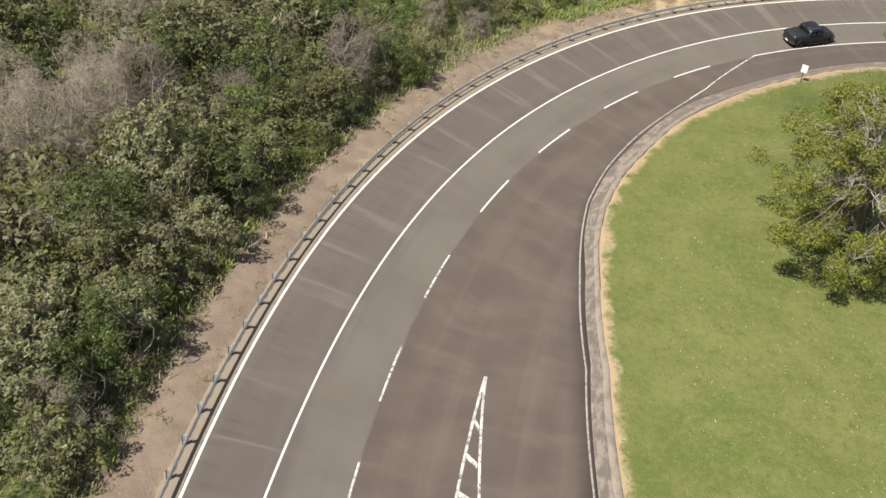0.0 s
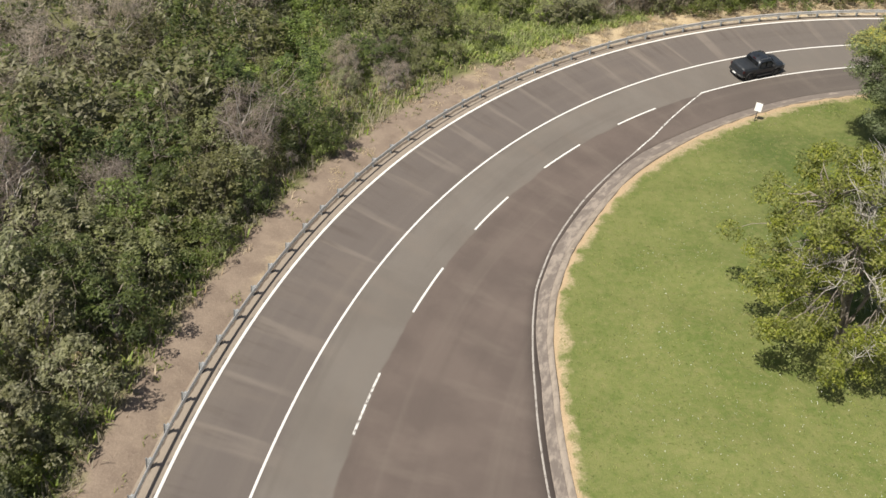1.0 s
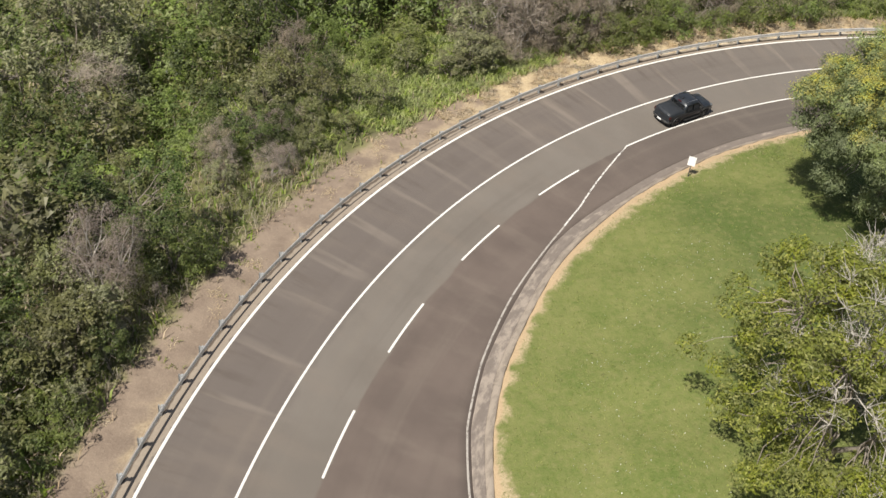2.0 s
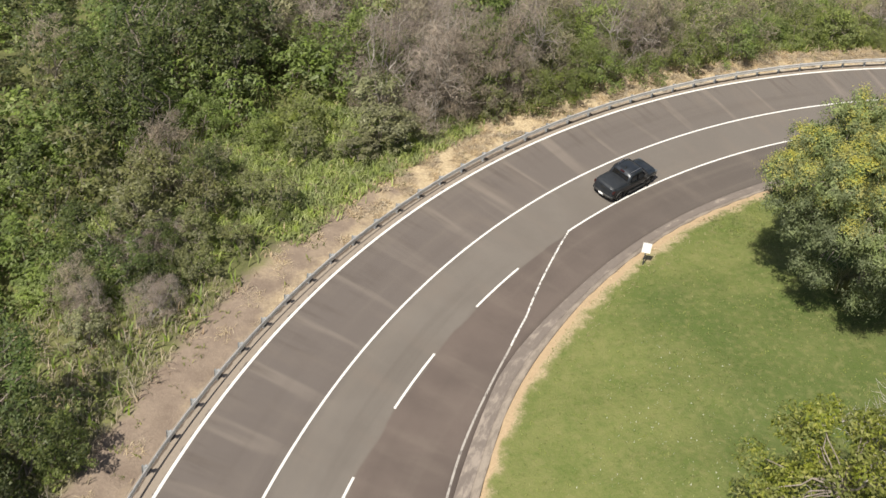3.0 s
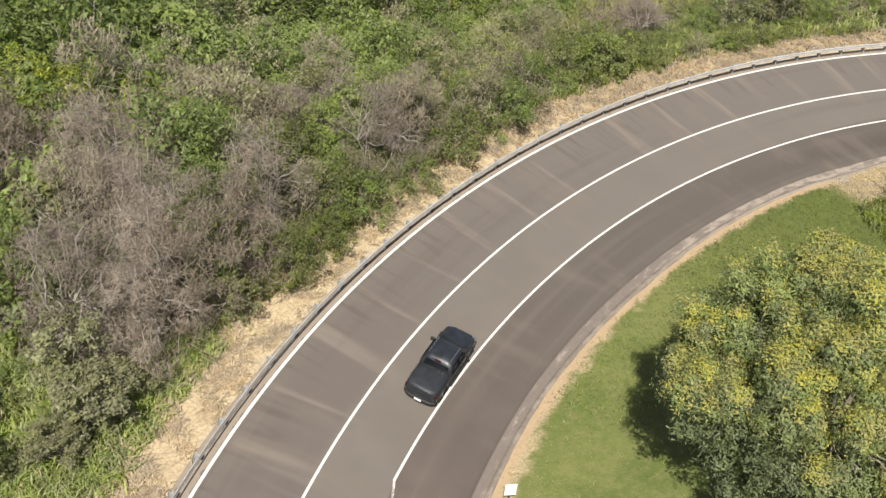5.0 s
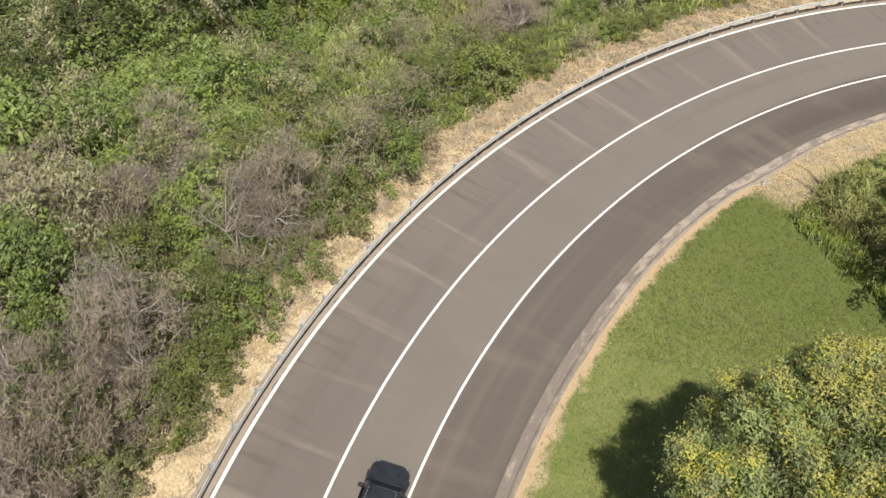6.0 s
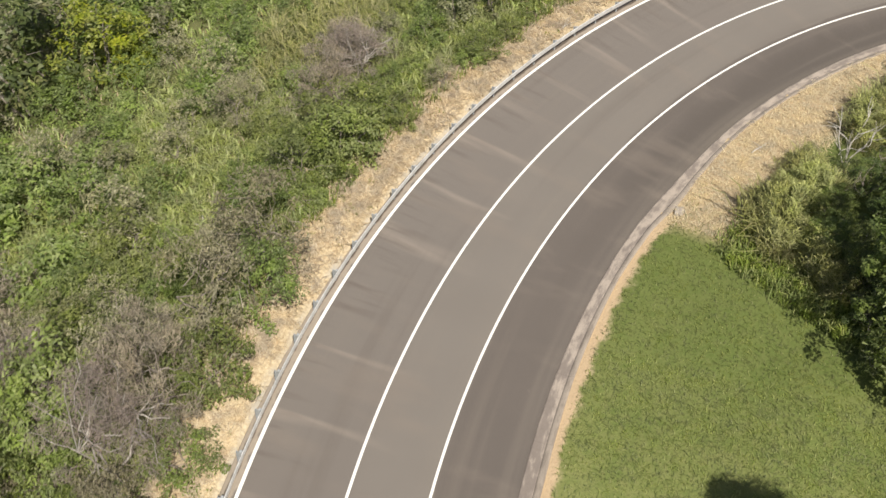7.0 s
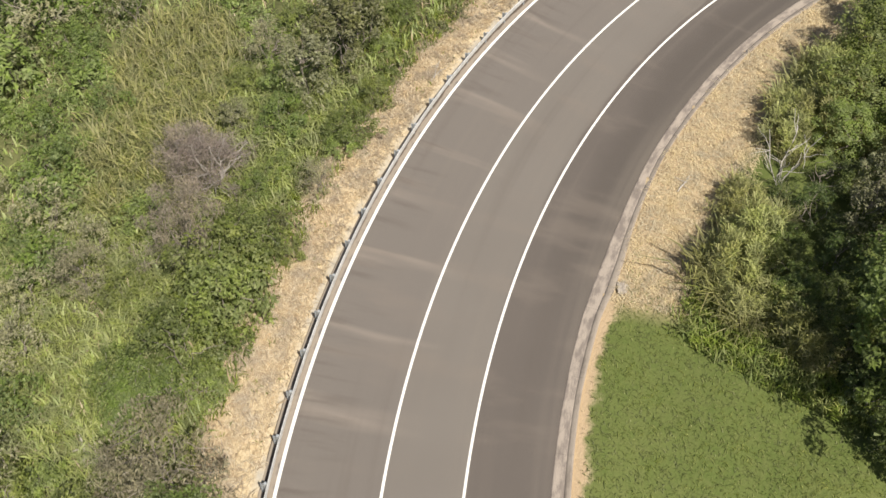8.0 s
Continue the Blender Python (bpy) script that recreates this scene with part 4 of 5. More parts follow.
KHAKI = leaf_mat("khaki_leaves", ((0.195, 0.181, 0.103), (0.286, 0.265, 0.158), (0.389, 0.364, 0.232)), 0.45, 0.6)
# SHADE colours dark green trees, and also paints shade into gaps in the foliage
SHADE = leaf_mat("shade_leaves", ((0.052, 0.078, 0.022), (0.092, 0.124, 0.036), (0.155, 0.185, 0.064)), 0.4, 0.5)
KINDS = {
    "dark": [Plant("dark", 64 + i, 5.6, 2.6, 44, 44, (0.24, 0.13), SHADE, puff=0.6, low=0.2, twigs=6) for i in range(2)],
    "olive": [Plant("olive", 10 + i, 4.0, 2.0, 52, 27, (0.28, 0.15), OLIVE, puff=0.46, twigs=8) for i in range(3)],
    "sage": [Plant("sage", 20 + i, 4.2, 1.9, 46, 28, (0.27, 0.14), SAGE, puff=0.44, twigs=8) for i in range(2)],
    "green": [Plant("green", 30 + i, 3.0, 2.1, 58, 30, (0.22, 0.12), GREEN, puff=0.5, low=0.05, fine=0.72) for i in range(3)],
    "fresh": [Plant("fresh", 45 + i, 2.6, 2.1, 58, 28, (0.25, 0.13), FRESH, puff=0.52, low=0.02) for i in range(2)],
    "lime": [Plant("lime", 40, 3.2, 2.2, 52, 30, (0.26, 0.15), LIME, puff=0.5, low=0.05)],
    "vine": [Plant("vine", 50, 4.6, 2.2, 64, 70, (0.30, 0.034), VINE, puff=0.5, low=0.0, twigs=24, droop=0.9, fine=0.9)],
    "khaki": [Plant("khaki", 51 + i, 4.2, 2.2, 60, 42, (0.20, 0.075), KHAKI, puff=0.46, low=0.0, twigs=18, droop=0.7) for i in range(2)],
    "bare": [Plant("bare", 60 + i, 4.8, 2.2, 60, 78, (0.36, 0.019), TWIG, PALEWOOD, puff=0.6, low=0.05, twigs=30, stems=4, fine=0.9) for i in range(3)],
    "low": [Plant("low", 70 + i, 1.3, 1.3, 26, 20, (0.25, 0.12), (OLIVE, GREEN)[i], puff=0.36, low=0.0) for i in range(2)],
}
WORDS = {
    "dark": ("leafy_tree", "dark green leafy tree with deep gaps in its crown", "tree"),
    "olive": ("scrub_tree", "olive-green small-leaved scrub tree on the roadside bank", "tree"),
    "sage": ("eucalypt_shrub", "grey-green eucalypt shrub with dull leaves on the bank", "shrub"),
    "green": ("leafy_bush", "dense mid-green leafy bush in roadside scrub", "bush"),
    "fresh": ("spreading_bush", "fresh light-green spreading bush on the slope", "bush"),
    "lime": ("lime_bush", "bright yellow-green leafy bush among darker scrub", "bush"),
    "vine": ("vine_thicket", "brown withered vines hanging over a thicket", "shrub"),
    "khaki": ("khaki_thicket", "dull khaki-leaved thicket laced with dry twigs", "shrub"),
    "bare": ("bare_shrub", "leafless grey-brown shrub of tangled twigs", "shrub"),
    "low": ("low_shrub", "low olive-green shrub on the scrub floor", "shrub"),
}


def kind_at(u, o, x, y, r):
    """Picks a kind of plant and its size for a place in the scrub; None leaves a gap."""
    n = float(waves(np.array([x]), np.array([y]), 21, 12.0)[0])
    size = 1.0
    if u > 0.45:
        w = dict(olive=0.44, sage=0.22, bare=0.03, green=0.14, vine=0.03, dark=0.2)
        if o > 14 and 0.5 < u < 0.85:
            w["bare"] += 0.3 + 0.25 * n
        if o > 24:
            w["bare"] += 0.3
        size = 0.62 + 0.35 * min(1, (o - 3) / 6)
        if u > 0.76:
            w["green"] += 0.3
        if r.uniform() < 0.1:
            return None, 1
    elif u > 0.2:
        w = dict(olive=0.34, sage=0.16, bare=0.12, green=0.10, fresh=0.14, low=0.25, vine=0.06, dark=0.28)
        if o < 16 and r.uniform() < 0.3:
            return None, 1
        size = 0.45 + 0.5 * min(1, (o - 3) / 12)
        if o > 16:
            w["green"] += 0.35
    elif u > 0.02 and not (u < 0.05 and o > 14):
        w = dict(fresh=0.4, green=0.12, olive=0.16, low=0.3, sage=0.08, vine=0.08)
        if o < 15 and r.uniform() < 0.62:
            return None, 1
        size = 0.55 if o < 14 else 1.0
        if o > 14:
            w["dark"], w["green"] = (0.6, 0.4) if o > 18 else (0.12, 0.45)
    elif u > -0.15:
        w = dict(bare=0.22 + 0.2 * n, vine=0.20, khaki=0.24, green=0.30 - 0.16 * n, olive=0.10, fresh=0.10)
        if u < -0.12:
            w["green"] += 0.16
            w["fresh"] += 0.14
            if o < 9:
                w["green"] += 0.2
                w["fresh"] += 0.2
        if o < 6.5:
            w["green"] += 0.35
        size = 1.15 if o > 6 else 0.8
        if o > (18 if u < -0.05 else 27):
            w = dict(green=0.45, fresh=0.25, vine=0.2, olive=0.15, lime=0.12)
    elif u > -0.46:
        w = dict(bare=(0.10 if u > -0.2 else 0.05) + 0.05 * n, vine=0.20, khaki=0.28, green=0.28 - 0.12 * n, fresh=0.22, olive=0.10)
        if o < 6.0:
            w["green"] += 0.3
        if o > 17:
            w["green"] += 0.4
            w["fresh"] += 0.35
            w["lime"] = 0.12
        if u < -0.33:
            w = dict(fresh=0.55, green=0.22, khaki=0.12, low=0.15)
            if o < 18 and r.uniform() < 0.35:
                return None, 1
        size = (0.95 if u > -0.34 else 0.8) if o > 6 else 0.72
    else:
        w = dict(green=0.12, fresh=0.46, khaki=0.20, sage=0.12, low=0.10)
        if o > 19:
            w["green"] += 0.4
        if r.uniform() < (0.40 if o < 7 else 0.5 if o < 18 else 0.1):
            return None, 1
        size = 0.66 if o > 7 else 0.5
        if math.hypot(max(abs(x - 87.5) - 6, 0), y - 117.5 + 0.25 * (87.5 - x)) < 4.6 and r.uniform() < 0.85:
            return None, 1
    if u < -0.15 and o > 30:
        size = 1.3
        w["dark"] = 0.9 if -0.56 < u < -0.4 else 0.2
    ks = list(w)
    p = np.array([max(0.0, w[k]) for k in ks])
    return ks[r.choice(len(ks), p=p / p.sum())], size


# plants that stand out, stretch by stretch: kind, x, y, size, height factor
WEST_BANK = [
    ("bare", -17.5, 53.5, 1.4, 1.2), ("bare", -15.5, 57, 1.35, 1.2), ("bare", -20, 50, 1.4, 1.2), ("sage", -10.6, 46.6, 1.2, 1.25), ("sage", -8.4, 43.9, 1.05, 1), ("sage", -10.8, 40.4, 1.1, 1.05),
    ("sage", -13.2, 48.6, 1.3, 1.35), ("olive", -6.7, 56, 0.8, 0.75), ("lime", -10, 40, 0.5, 0.8), ("lime", -5, 59.5, 0.45, 0.8),
]
MID_BANK = [
    ("sage", -6.5, 91.5, 1.7, 1.25), ("sage", -3.4, 94.6, 1.5, 1.2), ("sage", -9.4, 87.6, 1.5, 1.2), ("sage", -3.0, 89.0, 1.3, 1.1), ("bare", 7.4, 84.6, 0.95, 0.45), ("bare", 9.2, 86.0, 0.8, 0.4),
    ("sage", 24.4, 93.9, 1.05, 0.85), ("sage", 26, 94.6, 0.9, 0.7), ("sage", 22.6, 93, 0.8, 0.7), ("dark", 10.8, 111.6, 1.2, 1.3), ("dark", 6.6, 100, 1.1, 1.2), ("green", 12.6, 98.4, 1.0, 1.1),
    ("dark", 8.3, 96.5, 1.1, 1.1), ("dark", 12, 104.9, 1.2, 1.2), ("dark", 15.4, 102.3, 1.1, 1.1), ("dark", 14.2, 108, 1.2, 1.2), ("dark", 8.8, 105.2, 1.2, 1.3), ("sage", 24.6, 96.4, 1.1, 1),
    ("green", 21.8, 106.5, 1.2, 1.3), ("fresh", 19.5, 97.4, 1.1, 1),
]
THICKET = [
    ("bare", 21, 115.8, 1.5, 0.98), ("bare", 23.9, 110.6, 1.5, 1.01), ("vine", 28, 112.9, 1.5, 1.01), ("bare", 30.9, 106.3, 1.3, 1.01), ("vine", 25.2, 114.8, 1.4, 0.94),
    ("bare", 32.3, 111.4, 1.4, 1.01), ("bare", 27.8, 117, 1.4, 1.01), ("bare", 28.6, 97, 1.25, 1.05), ("vine", 31, 97.8, 1.2, 1.13), ("vine", 34, 99.4, 1.3, 1.17), ("bare", 26, 99, 1.35, 1.17),
    ("bare", 32.4, 103.2, 1.3, 1.17), ("vine", 28.6, 104.5, 1.4, 1.17), ("green", 33.6, 100.4, 1.19, 1.6), ("green", 37.7, 106.4, 1.38, 1.6), ("green", 24.7, 102.9, 1.38, 1.6),
]
BEND_HEAD = [
    ("green", 44.6, 100.9, 0.95, 1), ("green", 43, 101.6, 1, 1.2), ("green", 40.3, 99.3, 0.8, 1), ("lime", 31.5, 119, 1.2, 1.2), ("lime", 35, 121, 1, 1.2), ("lime", 45, 118, 0.8, 1),
    ("green", 37.8, 98.2, 0.8, 1.3), ("green", 41.9, 99.9, 0.62, 1.1), ("fresh", 38.9, 99.6, 0.7, 1.1), ("fresh", 46.6, 115.5, 1.2, 1.1), ("lime", 32.6, 122.5, 1.3, 1.3), ("lime", 36.5, 123, 1.1, 1.2),
    ("bare", 38, 102, 1.2, 1.3), ("vine", 50.5, 104.5, 1.15, 1.25), ("green", 53.2, 103, 1, 1.25), ("khaki", 55.8, 105.2, 1.2, 1.2), ("bare", 47.5, 104, 1.1, 1.2), ("green", 58.6, 104.2, 1, 1.2),
    ("khaki", 61.2, 105.6, 1.15, 1.2), ("green", 49, 101.6, 0.8, 1),
]
EAST_SLOPE = [
    ("lime", 76.2, 130, 1.5, 1.2), ("lime", 79.4, 129, 1.0, 1.0), ("fresh", 70.3, 106.6, 1.2, 1.1), ("green", 67.6, 107.6, 1.1, 1.1), ("fresh", 72.8, 107.8, 1.1, 1.2), ("green", 83.6, 103.9, 0.72, 0.95),
    ("vine", 80.4, 111.8, 0.9, 0.8), ("bare", 81.8, 113.4, 0.8, 0.7), ("bare", 79.6, 110.6, 1.0, 0.75), ("vine", 74.6, 110.6, 1, 1), ("green", 75, 107.2, 0.9, 0.9), ("olive", 90, 106.5, 1, 1.2),
    ("olive", 93, 106, 1.1, 1.3), ("sage", 87.4, 107.6, 0.9, 1.3),
]


def plant_scrub():
    r = np.random.RandomState(77)
    far = {k: [] for k in KINDS}
    taken = []
    for kind, x, y, size, tall in WEST_BANK + MID_BANK + THICKET + BEND_HEAD + EAST_SLOPE:
        v = KINDS[kind][r.randint(len(KINDS[kind]))]
        v.plant(*WORDS[kind], "roadside scrub", x, y, size, r.uniform(0, 6.28), tall=tall)
        taken.append((x, y, 1.5 * size))
    o = 3.9
    while o < 60:
        gap = 2.2 if o < 13 else (2.6 if o < 24 else (3.5 if o < 36 else 4.6))
        arc = (78 + o)
        u = -1.12
        while u < 1.18:
            uu, oo = u + r.uniform(-0.4, 0.4) * gap / arc, o + r.uniform(-0.45, 0.45) * gap
            u += gap / arc
            x, y = spot(uu, oo)
            if uu > 1.0 and oo > 24 or uu < -0.95 and oo > 12 or oo > 40 and not -0.75 < uu < 0.45:
                continue
            if uu > 0.2 and oo < 4.5:
                continue
            if any((x - a) ** 2 + (y - b) ** 2 < c * c for a, b, c in taken):
                continue
            kind, size = kind_at(uu, oo, x, y, r)
            if kind is None:
                continue
            if oo < 5.2 and r.uniform() < 0.45:
                kind, size = "low", 0.9
            size *= r.uniform(0.55, 1.4) if uu > 0.45 else r.uniform(0.72, 1.25)
            size = min(size, 0.3 + (0.22 if uu > 0.3 else 0.32) * (oo - 2.6)) if oo < 7 else size
            turn, tall = r.uniform(0, 6.28), r.uniform(0.8, 1.25) * (0.75 if uu < -0.28 and kind in ("vine", "bare") else 1.4 if -0.3 < uu < 0.02 and kind in ("green", "fresh") else 1.0)
            v = KINDS[kind][r.randint(len(KINDS[kind]))]
            if oo < 13.5:
                v.plant(*WORDS[kind], "roadside scrub", x, y, size, turn, tall=tall)
            else:
                far[kind].append((v, x, y, size * 1.15, turn, tall))
        o += gap
    # the woods further out are one mass for each kind
    for kind, rows in far.items():
        if not rows:
            continue
        for what, mats in (("wood", None), ("leaf", None), ("twig", TWIG)):
            hp, mat = Heap(), None
            for v, x, y, size, turn, tall in rows:
                if what == "twig" and v.twig_q is None:
                    continue
                vv = {"wood": v.wood_v, "leaf": v.leaf_v}[what] if what != "twig" else v.twig_v
                qq = {"wood": v.wood_q, "leaf": v.leaf_q}[what] if what != "twig" else v.twig_q
                mat = mats or (v.wood_mat if what == "wood" else v.mat)
                if what == "twig":
                    keep = len(qq) // 2
                    qq = qq[:keep]
                    vv = vv[: qq.max() + 1]
                if what == "wood":
                    vv, qq = vv[: v.stem_n[0]], qq[: v.stem_n[1]]
                if what == "leaf":
                    n = int(len(qq) * 0.31)
                    vv = vv.reshape(-1, 3, 3)[:n]
                    mid = vv.mean(1, keepdims=True)
                    vv = ((vv - mid) * 1.63 + mid).reshape(-1, 3)
                    qq = np.arange(3 * n).reshape(-1, 3)
                c, s = math.cos(turn), math.sin(turn)
                p = vv * (size, size, size * tall)
                hp.add(np.stack([p[:, 0] * c - p[:, 1] * s + x, p[:, 0] * s + p[:, 1] * c + y, p[:, 2] + land(x, y)], -1), qq)
            if hp.n:
                nm = {"wood": "distant_stems", "leaf": "distant_foliage", "twig": "distant_twigs"}[what]
                tagged(new(nm, hp.mesh(nm, mat)), WORDS[kind][1].split(" on ")[0] + ", massed further out", "scrub", kind="stuff")


plant_scrub()


def blades(name, pts, length, width, mat, rng, lean=0.5, label="", per=1, tight=0.1, category="grass"):
    """Curved blades that rise from ground points, each two quads."""
    pts = np.repeat(np.asarray(pts), per, 0) + np.concatenate([rng.normal(0, tight, (len(pts) * per, 2)), np.zeros((len(pts) * per, 1))], 1)
    n = len(pts)
    a = rng.uniform(0, 2 * np.pi, n)
    d = np.stack([np.cos(a), np.sin(a), np.zeros(n)], -1)
    s = np.stack([-np.sin(a), np.cos(a), np.zeros(n)], -1) * (width * rng.uniform(0.6, 1.3, n))[:, None] * 0.5
    L = (length * rng.uniform(0.55, 1.3, n))[:, None]
    k = (lean * rng.uniform(0.3, 1.4, n))[:, None]
    up = np.array([[0, 0, 1.0]])
    p1 = pts + up * L * 0.6 + d * L * k * 0.35
    p2 = pts + up * L * np.clip(1.0 - 0.35 * k, 0.25, 1) + d * L * k
    v = np.stack([pts - s, pts + s, p1 + s * 0.8, p1 - s * 0.8, p2 + s * 0.15, p2 - s * 0.15], 1).reshape(-1, 3)
    i = np.arange(n)[:, None] * 6
    q = np.concatenate([i + (0, 1, 2, 3), i + (3, 2, 4, 5)])
    return tagged(new(name, mesh_np(name, v, q, (mat,))), label, category, kind="stuff")


def scatter(rng, n, u0, u1, o0, o1, keep=None):
    """Ground points in a stretch of road coordinates."""
    u, o = rng.uniform(u0, u1, n), rng.uniform(o0, o1, n)
    r = edge_r(u) + o
    x, y = CX + r * np.cos(u + T0), CY + r * np.sin(u + T0)
    if keep is not None:
        k = keep(u, o, x, y)
        x, y = x[k], y[k]
    return np.stack([x, y, land_z(x, y)], -1)


gr = np.random.RandomState(5)
TURF = leaf_mat("lawn_blades", ((0.141, 0.171, 0.044), (0.205, 0.226, 0.066), (0.288, 0.293, 0.108)), 0.4, 0.6)
DEEP = leaf_mat("deep_lawn_blades", ((0.100, 0.130, 0.032), (0.150, 0.174, 0.046), (0.222, 0.236, 0.078)), 0.4, 0.6)
SOFT = leaf_mat("soft_grass", ((0.222, 0.270, 0.079), (0.322, 0.370, 0.126), (0.438, 0.468, 0.210)), 0.45, 0.6)
blades("undergrowth", scatter(gr, 9000, -0.25, 1.12, 3.6, 34), 0.75, 0.12, BLADE, gr, 0.7, "rank olive-green undergrowth between the shrubs", 2, 0.15)
blades("undergrowth", scatter(gr, 5500, -1.1, -0.25, 3.6, 34), 0.75, 0.12, SOFT, gr, 0.8, "soft pale green undergrowth on the slope", 2, 0.15)
blades("dry_undergrowth", scatter(gr, 5000, -1.1, 1.12, 3.0, 30), 0.6, 0.07, STRAW, gr, 0.8, "dry pale grass stalks among the shrubs", 2, 0.15)
blades("withered_grass", scatter(gr, 9000, -0.22, 0.03, 4.6, 22), 1.3, 0.05, VINE, gr, 0.8, "grey-brown withered stalks under the thicket", 2, 0.25)
blades("withered_grass", scatter(gr, 5000, 0.28, 1.1, 3.6, 12), 0.6, 0.05, VINE, gr, 0.8, "grey-brown withered stalks under the thicket", 2, 0.25)
blades("long_grass", scatter(gr, 7500, -0.02, 0.34, 3.0, 15, lambda u, o, x, y: (u < 0.22) | (o > 6)), 0.55, 0.07, SOFT, gr, 0.9, "bright green long grass beyond the verge", 3, 0.18)
blades("long_grass", scatter(gr, 7000, -0.85, -0.3, 2.9, 9, lambda u, o, x, y: waves(x, y, 31, 6.0) > -0.4), 0.55, 0.07, BLADE, gr, 0.7, "green grass fringe along the scrub", 2, 0.15)
blades("long_grass", scatter(gr, 18000, -0.74, -0.19, 4.5, 21), 0.85, 0.065, SOFT, gr, 1.1, "green long grass between the shrubs on the slope", 2, 0.2)
blades("feather_grass", scatter(gr, 12000, -0.86, -0.5, 5.0, 26, lambda u, o, x, y: np.hypot(np.maximum(np.abs(x - 87.5) - 6, 0), y - 117.5 + 0.25 * (87.5 - x)) < 4.5), 1.5, 0.07, REED, gr, 0.8, "tall feathery yellow-green grass on the slope", 2, 0.2)
blades("verge_straw", scatter(gr, 12000, -1.1, 0.9, 0.9, 3.9, lambda u, o, x, y: waves(x, y, 33, 4.0) + (0.15 - u) * 2.2 > 0.1), 0.17, 0.022, STRAW, gr, 2.4, "flattened golden straw on the verge", 2, 0.08)
blades("straw_tufts", scatter(gr, 1900, -1.1, 0.2, 1.1, 3.8, lambda u, o, x, y: waves(x, y, 33, 4.0) + (0.1 - u) * 2.2 > 0.1), 0.20, 0.05, STRAW, gr, 2.2, "matted pale straw tufts on the verge", 22, 0.16)
blades("verge_weeds", scatter(gr, 2600, -1.1, 1.1, 1.2, 4.2, lambda u, o, x, y: waves(x, y, 35, 2.5) > 0.55), 0.22, 0.05, BLADE, gr, 1.0, "small green weeds on the dusty verge", 3, 0.1)
lawn_pts = lambda n, d0, d1, u0=-0.66, u1=1.1: scatter(gr, n, u0, u1, -45, -12, lambda u, o, x, y: (back(u) - o > d0) & (back(u) - o < d1))
blades("lawn_grass", lawn_pts(34000, 0.3, 27), 0.09, 0.045, TURF, gr, 1.5, "short mown green grass")
blades("lawn_grass", lawn_pts(22000, 0.4, 16, -0.42, -0.10), 0.15, 0.030, TURF, gr, 1.7, "longer green grass on the lawn")
blades("lawn_grass", lawn_pts(23000, 0.4, 16, -0.62, -0.30), 0.15, 0.030, DEEP, gr, 1.7, "longer deep green grass on the lawn")
blades("lawn_straw", lawn_pts(5000, 0.02, 0.7), 0.10, 0.022, STRAW, gr, 1.5, "dry straw-coloured grass along the kerb")
blades("lawn_straw", lawn_pts(3500, 0.02, 2.0, -0.12, 0.16), 0.12, 0.024, STRAW, gr, 1.8, "dry straw-coloured grass along the kerb")
blades("lawn_flowers", lawn_pts(5000, 4, 27, 0.1, 1.1), 0.045, 0.035, plain("clover_white", (0.62, 0.62, 0.56), (0.75, 0.75, 0.7)), gr, 0.8, "tiny white clover flowers in the lawn", category="flowers")


